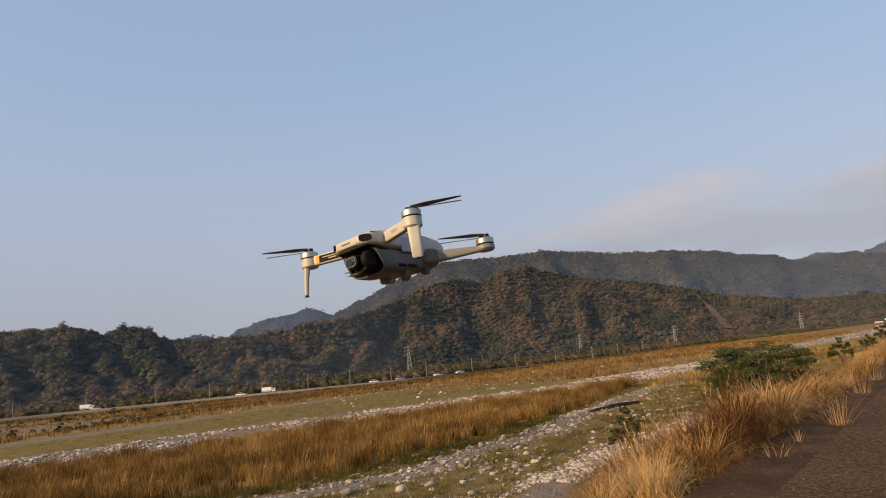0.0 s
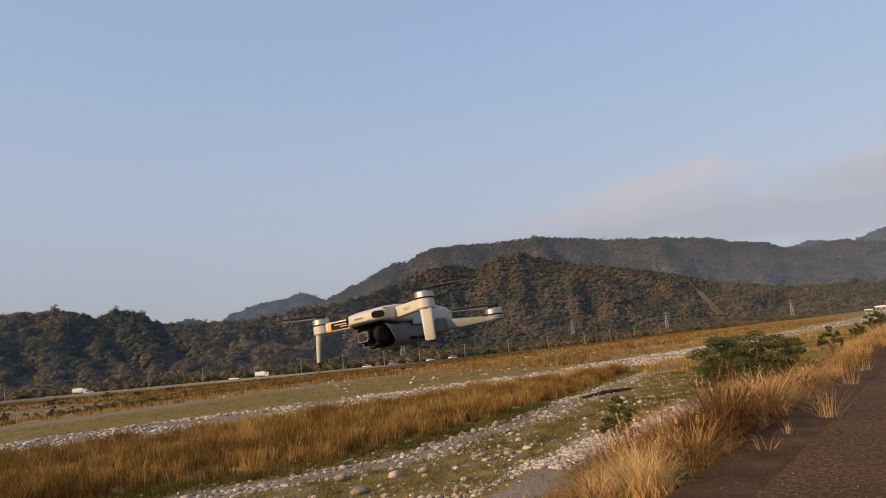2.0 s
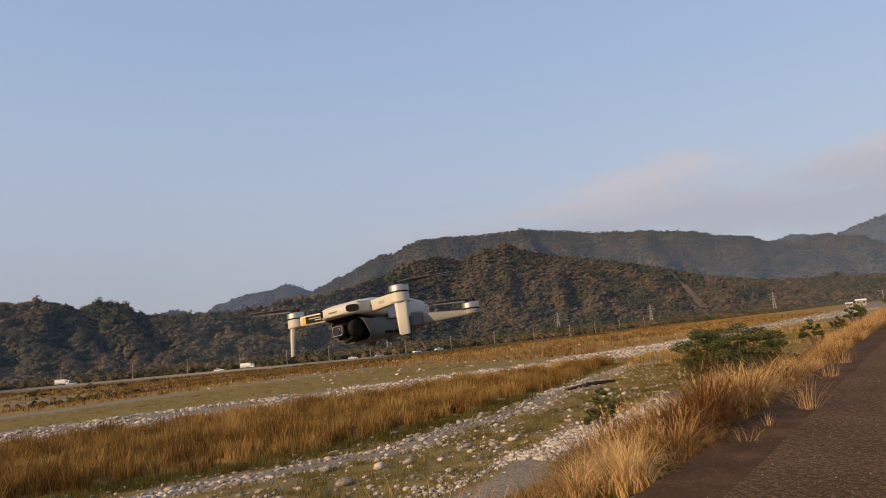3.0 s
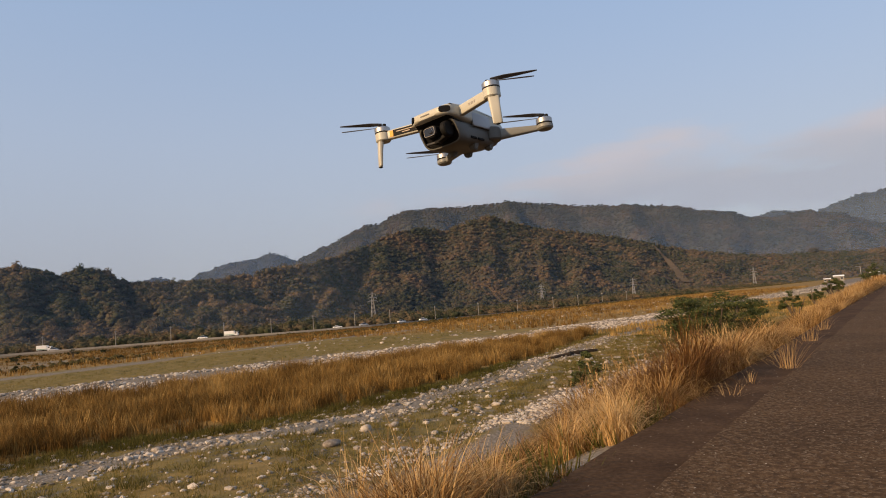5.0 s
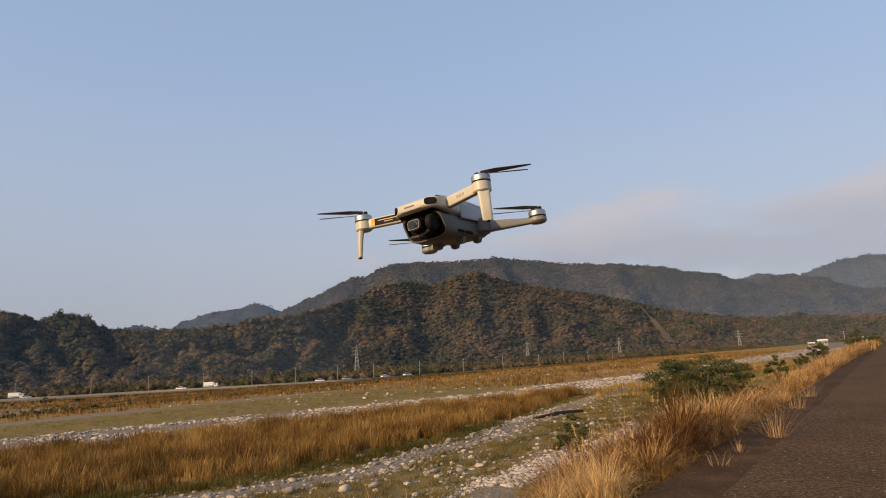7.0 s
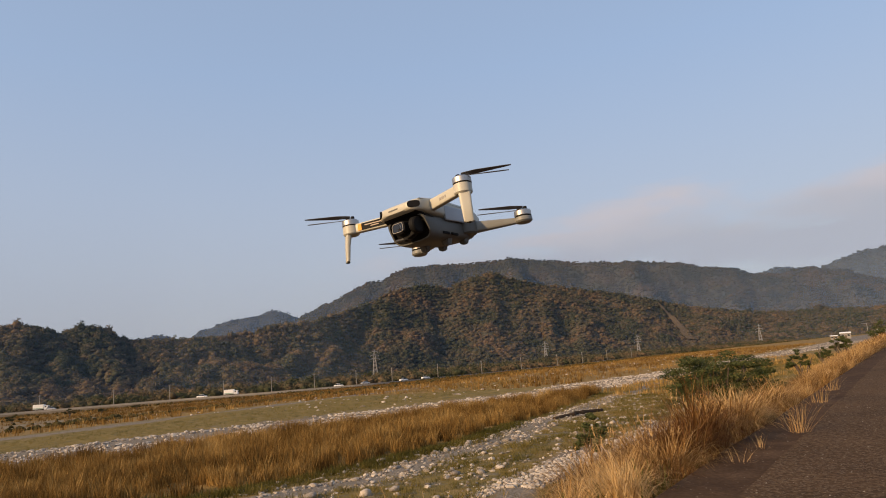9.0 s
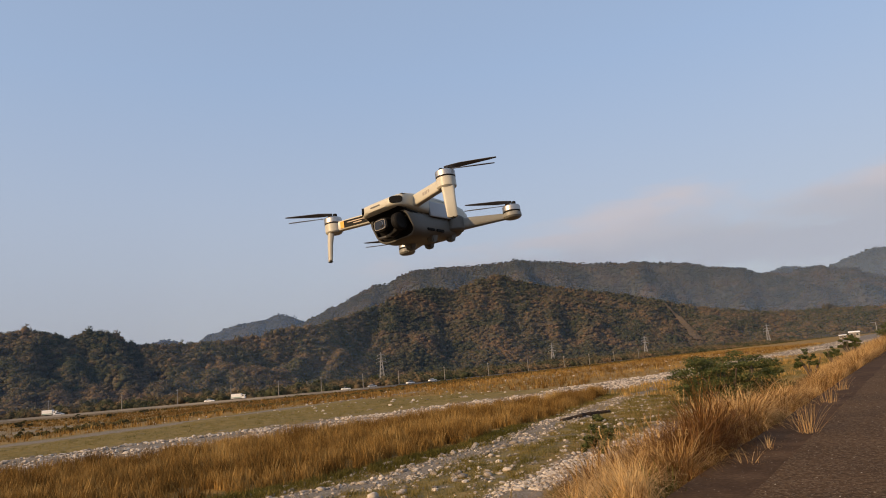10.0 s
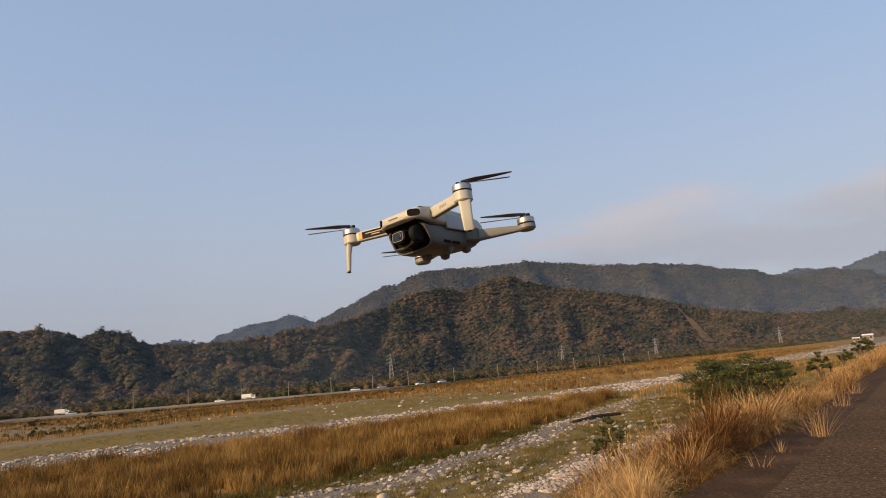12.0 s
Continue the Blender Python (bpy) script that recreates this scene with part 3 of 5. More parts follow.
def woods(name, surface, az0, az1, count, size, mat, seed, templates, label, fmin=0.0, fmax=1.02, flat=1.0):
    rng = np.random.default_rng(seed)
    P, S, T, C = [], [], [], []
    while len(P) < count:
        az, f = rng.uniform(az0, az1), rng.uniform(fmin, fmax)
        p = surface(az, f)
        k = size * rng.uniform(0.65, 1.35)
        P.append((p.x, p.y, p.z - 0.30 * k * flat))
        S.append((k * rng.uniform(0.85, 1.25), k * rng.uniform(0.85, 1.25), k * flat * rng.uniform(0.75, 1.25)))
        T.append(rng.uniform(0, math.tau))
        C.append(np.clip(0.45 + 0.6 * fbm(p.x * 0.014, p.y * 0.014, seed, 4) + rng.normal(0, 0.15), 0, 1))
    return tagged(scatter(name, templates, P, S, T, mat, C, True, rng), label, "woods", kind="stuff")


CROWNS = [crown_template(k) for k in range(6)]
CROWNS_SMALL = [ico(1, 90 + k, 0.4) for k in range(5)]
CROWNS_SMALL = [(v * np.array([0.5, 0.5, 0.5]) + np.array([0, 0, 0.45]), f) for v, f in CROWNS_SMALL]
woods("woods", near_hill, -42, -10, 8000, 5.4, M_CROWN, 5, CROWNS, "mixed hillside woods of dark green and rusty brown crowns", flat=0.85)
woods("woods", near_hill, -10, 42, 13500, 6.4, M_CROWN, 6, CROWNS, "mixed hillside woods of dark green and rusty brown crowns", flat=0.75)
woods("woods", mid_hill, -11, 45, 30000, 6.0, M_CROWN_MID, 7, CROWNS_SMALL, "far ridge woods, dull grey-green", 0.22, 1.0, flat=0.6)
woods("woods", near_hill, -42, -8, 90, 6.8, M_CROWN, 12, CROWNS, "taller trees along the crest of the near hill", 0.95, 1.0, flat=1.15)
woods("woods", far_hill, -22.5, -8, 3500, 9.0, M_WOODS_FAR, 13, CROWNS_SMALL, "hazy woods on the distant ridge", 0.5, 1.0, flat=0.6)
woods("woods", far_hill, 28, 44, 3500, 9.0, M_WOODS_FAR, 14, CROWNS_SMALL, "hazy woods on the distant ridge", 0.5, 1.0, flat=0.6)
woods("woods", near_hill, -42, 44, 2400, 5.5, M_CROWN, 9, CROWNS, "low trees along the foot of the hill", -0.10, 0.03)


def haze_material(name, density, top):
    """Sheet imitating haze: mostly clear, scatters a little bluish light, thins out with height."""
    m = bpy.data.materials.new(name)
    m.use_nodes = True
    n, l = m.node_tree.nodes, m.node_tree.links
    n.remove(n["Principled BSDF"])
    co, sep, thin = n.new("ShaderNodeTexCoord"), n.new("ShaderNodeSeparateXYZ"), n.new("ShaderNodeMapRange")
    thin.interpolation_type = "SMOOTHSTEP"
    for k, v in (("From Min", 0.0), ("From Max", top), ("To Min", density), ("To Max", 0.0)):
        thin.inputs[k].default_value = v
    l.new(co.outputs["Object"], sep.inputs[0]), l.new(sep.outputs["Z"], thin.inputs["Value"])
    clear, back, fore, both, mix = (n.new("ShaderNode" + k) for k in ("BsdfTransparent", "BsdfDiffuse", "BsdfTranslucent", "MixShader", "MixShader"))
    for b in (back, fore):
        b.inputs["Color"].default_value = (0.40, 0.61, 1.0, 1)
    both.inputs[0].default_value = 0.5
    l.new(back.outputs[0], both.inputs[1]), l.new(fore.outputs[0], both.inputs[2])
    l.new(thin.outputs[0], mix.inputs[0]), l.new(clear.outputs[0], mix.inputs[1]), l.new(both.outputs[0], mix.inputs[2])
    l.new(mix.outputs[0], n["Material Output"].inputs["Surface"])
    return m


def haze_sheet(distance, height, density, label):
    V = [polar(az, distance(az), z)[:] for az in np.linspace(-80, 80, 81) for z in (-12, height)]
    F_ = [(2 * k, 2 * k + 2, 2 * k + 3, 2 * k + 1) for k in range(80)]
    ob = mesh_np("haze", V, F_, haze_material("haze_veil_sheet", density, height), True)
    return tagged(ob, label, "haze", kind="structure")


def polar(az, r, z=0.0):
    a = radians(az)
    return Vector((math.sin(a) * r, math.cos(a) * r, z))


# see-through sheets added in front of the hills to imitate haze
haze_sheet(lambda az: foot_range(az) - 25, 190, 0.055, "thin upright sheet imitating haze over the river plain")
haze_sheet(lambda az: 1400.0, 420, 0.135, "bluish upright sheet imitating haze in the valley before the long ridge")
haze_sheet(lambda az: 2250.0, 620, 0.11, "bluish upright sheet imitating haze before the distant ridge")


def scar_strip():
    """A pale grassy scar running down the hillside."""
    V, n = [], 24
    for k in range(n + 1):
        t = k / n
        az, want = 21.4 + 2.2 * t, 3.4 - 3.2 * t
        f = 0.02
        while f < 1 and math.degrees(math.atan2(near_hill(az, f).z, near_hill(az, f).xy.length)) < want:
            f += 0.01
        w = 0.10 + 0.26 * t + 0.16 * fbm(t * 9, 0, 8.0, 3)
        for e in (-w, w):
            p = near_hill(az + e, f)
            c = Vector((-p.x, -p.y, 0)).normalized()
            V.append((p + c * 3.5 + Vector((0, 0, 3.6)))[:])
    F_ = [(2 * k, 2 * k + 1, 2 * k + 3, 2 * k + 2) for k in range(n)]
    return tagged(mesh_np("hillside_scar", V, F_, M_SCAR, True), "pale dry grass scar running down the wooded hillside", "clearing", kind="structure")


M_SCRUB = material("plain_scrub_leaf", [(0.035, 0.034, 0.014), (0.068, 0.056, 0.024), (0.12, 0.084, 0.036)], 0.8, 1.0, bump=0.8, bump_scale=3.0, tint="tint", spec=0)
M_SCAR = material("scar_grass", [(0.095, 0.072, 0.044), (0.122, 0.090, 0.054), (0.150, 0.108, 0.064)], 0.05, 1.0, bump=0.6, bump_scale=0.4, spec=0)
scar_strip()


# ---- the drone ----
def superloft(sections, k=24, power=4.0, axis="y"):
    """Rounded-box skin; each section: y, centre z, half width, half height."""
    return loft([ring((0, y, zc), (1, 0, 0), (0, 0, 1), rx, rz, k, power) for y, zc, rx, rz in sections])


def beam(a, b, wa, ha, wb, hb, power=5.0, k=16, up=(0, 0, 1), steps=2):
    """A rounded bar from a to b with width and height at each end."""
    a, b, up = Vector(a), Vector(b), Vector(up)
    d = (b - a).normalized()
    side = d.cross(up).normalized()
    top = side.cross(d)
    rings = []
    ends = [(0, 0.72)] + [(i / steps, 1.0) for i in range(steps + 1)] + [(1, 0.72)]
    for n, (t, sc) in enumerate(ends):
        push = -0.0012 if n == 0 else (0.0012 if n == len(ends) - 1 else 0)
        w, h = (wa + (wb - wa) * t) / 2 * sc, (ha + (hb - ha) * t) / 2 * sc
        rings.append(ring(a.lerp(b, t) + d * push, side, top, w, h, k, power))
    return loft(rings)


def disc(center, r, h, bevel=0.001, k=28, axis=(0, 0, 1)):
    d = Vector(axis).normalized()
    a = d.orthogonal().normalized()
    b = d.cross(a)
    c = Vector(center)
    rings = [ring(c + d * z, a, b, rr, rr, k) for z, rr in ((0, r - bevel), (bevel, r), (h - bevel, r), (h, r - bevel))]
    return loft(rings)


def plate(center, normal, w, h, thick, k=20, power=4.0):
    """A thin rounded plate facing normal; w is measured level."""
    n = Vector(normal).normalized()
    side = Vector((0, 0, 1)).cross(n).normalized()
    up = n.cross(side)
    c = Vector(center)
    return loft([ring(c - n * thick, side, up, w / 2, h / 2, k, power), ring(c, side, up, w / 2, h / 2, k, power)])


def build_drone():
    d = tagged(empty("quadcopter_drone"), "light grey plastic folding camera drone hovering with unfolded arms", "drone")
    d.matrix_basis = pose(0.0383, 0.7964, 0.1712, 0.13, 4.57, 138.29)
    upper = superloft([(0.0660, 0.0090, 0.0180, 0.0026), (0.0655, 0.0090, 0.0205, 0.0040), (0.0625, 0.0092, 0.0262, 0.0058), (0.0570, 0.0098, 0.0312, 0.0076), (0.048, 0.0106, 0.0325, 0.0092),
                       (0.030, 0.0110, 0.0325, 0.0108), (0.000, 0.0106, 0.0318, 0.0118), (-0.035, 0.0090, 0.0305, 0.0120), (-0.060, 0.0066, 0.0280, 0.0108),
                       (-0.072, 0.0044, 0.0240, 0.0088), (-0.0745, 0.0042, 0.0200, 0.0068)], 40, 6.0)
    body = part("body", upper, M_SHELL, d, "light grey upper shell", True)
    lower = loft([ring((0, y, zc), (1, 0, 0), (0, 0, 1), rx, rz, 32, 4.0) for y, zc, rx, rz in
                  [(-0.064, -0.0060, 0.0170, 0.0080), (-0.062, -0.0065, 0.0205, 0.0100), (-0.035, -0.0105, 0.0270, 0.0125), (0.000, -0.0115, 0.0292, 0.0140),
                   (0.030, -0.0128, 0.0300, 0.0155), (0.0455, -0.0125, 0.0300, 0.0155), (0.0475, -0.0125, 0.0293, 0.0150), (0.0472, -0.0125, 0.0276, 0.0136), (0.020, -0.0125, 0.0270, 0.0132)]])
    for v in lower.verts:
        if v.co.y > 0.015:
            v.co.y += 0.55 * (v.co.z + 0.006)
    part("belly", lower, M_SIDE, d, "lower body in grey darkened for its shade", True)
    bay = loft([ring((0, y, -0.0125), (1, 0, 0), (0, 0, 1), rx, rz, 32, 4.0) for y, rx, rz in [(0.0440, 0.0284, 0.0146), (0.0480, 0.0284, 0.0146), (0.0480, 0.0263, 0.0128), (0.0215, 0.0258, 0.0122)]])
    for v in bay.verts:
        v.co.y += 0.55 * (v.co.z + 0.006) - 0.0012
    part("gimbal_bay", bay, M_BLACK, d, "black recess behind the camera")
    # underside of the visor, its shade put in as a black skin
    under = superloft([(0.0585, 0.0030, 0.0255, 0.0008), (0.050, 0.0010, 0.0290, 0.0014), (0.046, -0.0008, 0.0290, 0.0030), (0.030, -0.0030, 0.0285, 0.0030)], 24, 4)
    part("visor_underside", under, M_BLACK, d)
    for x in (-1, 1):
        part("nose_opening", plate((x * 0.0272, 0.0622, 0.0100), (x * 0.72, 0.69, 0.05), 0.0150, 0.0080, 0.0060, 20, 3.0), M_BLACK, d, "black opening in the nose corner")
    part("front_slot", plate((0.002, 0.0664, 0.0092), (0, 1, 0.0), 0.015, 0.0016, 0.001, 12, 6), M_SIDE, d, "thin dark slot")
    part("seam", superloft([(0.056, 0.0166, 0.03205, 0.0003), (0.02, 0.0168, 0.03255, 0.0003), (-0.04, 0.0160, 0.0308, 0.0003)], 16, 4), M_SIDE, d)
    for x in (-1, 1):
        part("battery_panel", beam((x * 0.0312, 0.010, 0.0045), (x * 0.0296, -0.030, 0.0055), 0.0030, 0.0180, 0.0030, 0.0170, 8), M_PANEL, d, "smooth blue-grey side panel", True)
        for y in (0.0105, -0.0065):
            part("side_vent", box(x * 0.0292 - 0.0012, x * 0.0292 + 0.0012, y - 0.0068, y + 0.0068, -0.0215, -0.0182, 0.0008), M_BLACK, d, "black cooling slot")
        part("hinge", disc((x * 0.026, -0.040, -0.0165), 0.0125, 0.018, 0.002), M_SIDE, d, "", True)
        for y, z in ((-0.004, -0.0245), (-0.040, -0.0195)):
            part("foot", box(x * 0.0175 - 0.004, x * 0.0175 + 0.004, y - 0.0040, y + 0.0040, z - 0.0070, z + 0.003, 0.0012, taper=1.5), M_SIDE, d)
    # camera on its gimbal
    g = part("gimbal", joined([disc((-0.0235, 0.0530, -0.0125), 0.0100, 0.0085, 0.0015, axis=(1, 0, 0)), beam((-0.019, 0.0450, -0.015), (0.012, 0.0400, -0.0135), 0.012, 0.011, 0.012, 0.010),
                               beam((-0.0195, 0.050, -0.0185), (0.0015, 0.050, -0.0250), 0.0085, 0.0060, 0.0085, 0.0055)]), M_BLACK, d, "black gimbal arm", True)
    part("bracket", joined([beam((0.0145, 0.050, -0.0110), (0.0145, 0.050, -0.0245), 0.007, 0.003, 0.007, 0.003), beam((0.0145, 0.0505, -0.0238), (-0.004, 0.0505, -0.0250), 0.007, 0.003, 0.007, 0.003)]), M_DARKGREY, g, "dark grey bracket", True)
    c = part("camera_housing", beam((0.0005, 0.0420, -0.0115), (0.0005, 0.0620, -0.0125), 0.0225, 0.0185, 0.0195, 0.0150, 3.0, 24), M_BLACK, d, "small black camera", True)
    part("front_frame", loft([ring((0.0005, 0.0635 + o, -0.0126), (1, 0, 0), (0, 0, 1), rx, rz, 24, 5) for o, rx, rz in ((-0.001, 0.0084, 0.0056), (0.0004, 0.0084, 0.0056), (0.0004, 0.0079, 0.0051), (-0.001, 0.0079, 0.0051))]), M_PRINT_GREY, c, "grey frame")
    part("front_glass", plate((0.0005, 0.0636, -0.0126), (0, 1, 0), 0.0156, 0.0100, 0.001), M_GLOSS, c, "glossy black glass")
    part("lens", disc((-0.0018, 0.0634, -0.0126), 0.0034, 0.0012, 0.0005, 20, (0, 1, 0)), M_ALU, c, "round lens ring")
    part("lens_glass", disc((-0.0018, 0.0640, -0.0126), 0.0030, 0.0010, 0.0004, 20, (0, 1, 0)), M_GLOSS, c)
    for x in (-1, 1):
        # front arm, its leg and motor
        arm = part("front_arm", joined([beam((x * 0.0290, 0.0330, 0.0105), (x * 0.0850, 0.0490, 0.0105), 0.0085, 0.0135, 0.0085, 0.0120, 6),
                                        disc((x * 0.0905, 0.0500, 0.0035), 0.0105, 0.0135, 0.0015)]), M_SHELL, d, "light grey front arm", True)
        leg = loft([ring((x * cx, cy, z), (-x * 0.57, -0.82, 0), (-x * 0.82, 0.57, 0), rx, ry, 16, 4) for z, cx, cy, rx, ry in
                    ((-0.0310, 0.0965, 0.0555, 0.0018, 0.0044), (-0.0300, 0.0965, 0.0555, 0.0024, 0.0058), (-0.010, 0.0950, 0.0545, 0.0030, 0.0064), (0.006, 0.0935, 0.0525, 0.0040, 0.0072), (0.0125, 0.0930, 0.0515, 0.0048, 0.0080), (0.0152, 0.0928, 0.0512, 0.0040, 0.0070))])
        part("leg", leg, M_SHELL, arm, "", True)
        part("leg_tip", box(x * 0.0965 - 0.0024, x * 0.0965 + 0.0024, 0.0533, 0.0577, -0.0318, -0.0306, 0.0004), M_BLACK, arm, "black antenna tip")
        n = Vector((x * -0.275, 0.961, 0)) if x > 0 else Vector((0.275, 0.961, 0))
        mid = Vector((x * 0.0560, 0.0407, 0.0105)) + n * 0.00440
        if x > 0:
            tag = part("sticker", plate(mid, n, 0.044, 0.0088, 0.0003, 12, 9), M_BLACK, arm, "black warning label with small print")
            along = Vector((0.961, 0.275, 0))
            part("sticker_end", plate(mid + along * 0.0205 + n * 0.00025, n, 0.0052, 0.0086, 0.0003, 10, 9), M_ORANGE, tag, "orange end mark")
            for dz, w in ((0.0014, 0.029), (-0.0012, 0.012)):
                part("print_bar", plate(mid + along * -0.001 + n * 0.00022 + Vector((0, 0, dz)), n, w, 0.0011, 0.0003, 8, 9), M_PRINT, tag, "line of small print")
        else:
            along = Vector((-0.961, 0.275, 0))
            for k, w in ((-0.0045, 0.0032), (-0.0008, 0.0018), (0.0018, 0.0022), (0.0060, 0.0026)):
                part("print_bar", plate(mid + along * (k + 0.002) + n * 0.0001, n, w, 0.0034, 0.0003, 8, 6), M_PRINT_GREY, arm, "grey printed mark")
        # rear arm
        rear = part("rear_arm", joined([beam((x * 0.0240, -0.0420, -0.0075), (x * 0.0790, -0.0735, -0.0085), 0.0130, 0.0160, 0.0080, 0.0075, 4, steps=4),
                                        disc((x * 0.0873, -0.0766, -0.0125), 0.0112, 0.0078, 0.002)]), M_ARM, d, "mid grey rear arm", True)
        if x > 0:
            rn = Vector((0.497, 0.868, 0))
            part("sticker", plate(Vector((0.0560, -0.0603, -0.0090)) + rn * 0.0058, rn, 0.026, 0.0082, 0.0004, 10, 9), M_BLACK, rear, "black warning label")
            part("sticker_end", plate(Vector((0.0455, -0.0543, -0.0088)) + rn * 0.0062, rn, 0.004, 0.008, 0.0004, 10, 9), M_ORANGE, rear, "orange end mark")
        for which, (mx, my, mz), aim in (("front", (x * 0.0905, 0.0500, 0.0152), 0.70 if x > 0 else math.pi + 0.70), ("rear", (x * 0.0873, -0.0766, -0.0050), 0.70)):
            motor = part("motor", disc((mx, my, mz), 0.0108, 0.0080, 0.0012, 32), M_ALU, arm if which == "front" else rear, "silver motor bell", True)
            part("motor_gap", disc((mx, my, mz - 0.0006), 0.0107, 0.0014, 0.0002, 24), M_BLACK, motor, "dark gap under the bell")
            hub = joined([disc((mx, my, mz + 0.0078), 0.0050, 0.0022, 0.0006)] + [disc((mx + sx * 0.0045, my, mz + 0.0082), 0.0026, 0.0044, 0.0006, 12) for sx in (-1, 1)])
            part("propeller_hub", hub, M_BLACK, d, "black hub with two screws")
            for sgn in (-1, 1):
                a = aim + sgn * 0.10
                ax, ay = Vector((math.cos(a), math.sin(a), 0)), Vector((-math.sin(a), math.cos(a), 0))
                root = Vector((mx, my, mz + 0.0110 + 0.0006 * sgn)) + ay * 0.0045 * sgn
                rings = []
                for t, w, tw in ((0.0, 0.004, 0.5), (0.12, 0.006, 0.42), (0.3, 0.0085, 0.30), (0.6, 0.0072, 0.18), (0.88, 0.0052, 0.1), (1.0, 0.0028, 0.06)):
                    up = Vector((0, 0, 1)) * math.cos(tw) + ay * math.sin(tw) * -sgn
                    sd = ay * math.cos(tw) + Vector((0, 0, 1)) * math.sin(tw) * sgn
                    rings.append(ring(root + ax * (0.0565 * t) + Vector((0, 0, 0.002 * t)), sd, up, w / 2, 0.0005, 8, 2.2))
                part("propeller_blade", loft(rings), M_BLADE, d, "thin dark grey blade", True)
    return d


M_PANEL = material("blue_grey_panel", [(0.31, 0.325, 0.345), (0.35, 0.365, 0.385)], 30.0, 0.35, bump=0, spec=0.5)
M_DARKGREY = material("dark_grey_metal", [(0.04, 0.04, 0.042), (0.055, 0.055, 0.055)], 60.0, 0.5, bump=0)
M_BLADE = material("dark_grey_blade", [(0.10, 0.10, 0.105), (0.13, 0.13, 0.135)], 30.0, 0.45, bump=0)
build_drone()


# ---- highway across the river, with poles, wall and vehicles ----
HW_S = (27, 81, 130, 173, 202, 232, 288, 373, 509, 640, 1000)
HW_U = (405, 354, 319, 277, 240, 213, 193, 174, 174, 165, 110)


M_BANK = material("grey_bank_revetment", [(0.070, 0.057, 0.040), (0.115, 0.096, 0.072), (0.16, 0.138, 0.106)], 0.12, 1.0, bump=0.5, bump_scale=0.8)


def hw_point(t):
    """Along the highway, t in metres of river length."""
    return t, lerp(t, HW_S, HW_U)


def hw_frame(t):
    s0, u0 = hw_point(t - 4)
    s1, u1 = hw_point(t + 4)
    a, b = at(s0, u0), at(s1, u1)
    d = (b - a).normalized()
    p = (a + b) / 2
    z = lerp(t, (27, 130, 288, 373, 509, 1000), (-7.35, -7.35, -7.15, -6.9, -6.6, -6.2))
    return p + Vector((0, 0, z)), d, Vector((d.y, -d.x, 0))      # place, along, towards the river


def sweep(name, profile, mat, t0, t1, step, label, category):
    """profile: points of metres towards the river and height over the carriageway."""
    V, F_ = [], []
    ts = np.arange(t0, t1 + step, step)
    for t in ts:
        p, d, n = hw_frame(t)
        for o, z in profile:
            V.append((p + n * o + Vector((0, 0, z)))[:])
    k = len(profile)
    for i in range(len(ts) - 1):
        for j in range(k):
            a, b = i * k + j, i * k + (j + 1) % k
            F_.append((a, b, b + k, a + k))
    return tagged(mesh_np(name, V, F_, mat), label, category, kind="structure")


sweep("highway_embankment", ((9.5, -3.2), (7.2, -0.25), (-9.0, -0.25), (-10.5, -3.2)), M_BANK, 30, 600, 6, "low grey highway bank across the riverbed", "embankment")
sweep("highway", ((6.6, -0.25), (6.6, 0.0), (-8.4, 0.0), (-8.4, -0.25)), M_ASPHALT, 30, 600, 6, "far highway carriageway of grey asphalt", "road")
sweep("guard_wall", ((7.0, -0.24), (7.0, 0.55), (6.7, 0.55), (6.7, -0.24)), M_CONCRETE, 30, 440, 6, "low grey concrete barrier along the highway", "barrier")


def highway_woods():
    """Scrubby trees between the highway and the hill."""
    rng = np.random.default_rng(71)
    P, S, T, C = [], [], [], []
    while len(P) < 3600:
        p, d, n = hw_frame(rng.uniform(34, 960))
        away = 15 + 55 * rng.uniform() ** 1.6
        p = p - n * away
        k = rng.uniform(2.2, 4.6) + 0.035 * away
        P.append((p.x, p.y, -9.4))
        S.append((k * 1.15, k * 1.15, k * rng.uniform(0.8, 1.3)))
        T.append(rng.uniform(0, math.tau))
        C.append(np.clip(0.42 + 0.6 * fbm(p.x * 0.02, p.y * 0.02, 72.0, 3) + rng.normal(0, 0.2), 0, 1))
    return tagged(scatter("woods", CROWNS, P, S, T, M_CROWN, C, True, rng), "low olive and brown trees behind the far highway", "woods", kind="stuff")


highway_woods()


def light_pole(height):
    e = tagged(empty("utility_pole"), "slim pale utility pole beside the far highway", "pole", "poles along the highway")
    part("shaft", tube([(0, 0, -0.3), (0, 0, height * 0.6), (0, 0, height)], [0.20, 0.17, 0.13], 8), M_CONCRETE, e)
    part("crossarm", box(-0.7, 0.7, -0.08, 0.08, height - 0.7, height - 0.5, 0.02), M_STEEL, e)
    return e


pole = light_pole(7.2)
first = True
for t in (86, 109, 132, 154, 171, 186, 200, 215, 231, 251, 277, 308, 340, 375, 413, 456, 506):
    p, d, n = hw_frame(t)
    m = Matrix.Translation(p + n * -9.0 + Vector((0, 0, -0.2))) @ Matrix.Rotation(math.atan2(d.y, d.x) + 1.3, 4, "Z")
    if first:
        pole.matrix_basis, first = m, False
    else:
        copy_thing(pole, m)


def wheel(parent, x, y, r):
    w = part("wheel", disc((x, y, r), r, 0.22, 0.03, 16, (0, 1, 0)), M_RUBBER, parent, "black tyre")
    part("rim", disc((x, y - 0.015, r), r * 0.55, 0.25, 0.02, 12, (0, 1, 0)), M_STEEL, w, "steel rim")


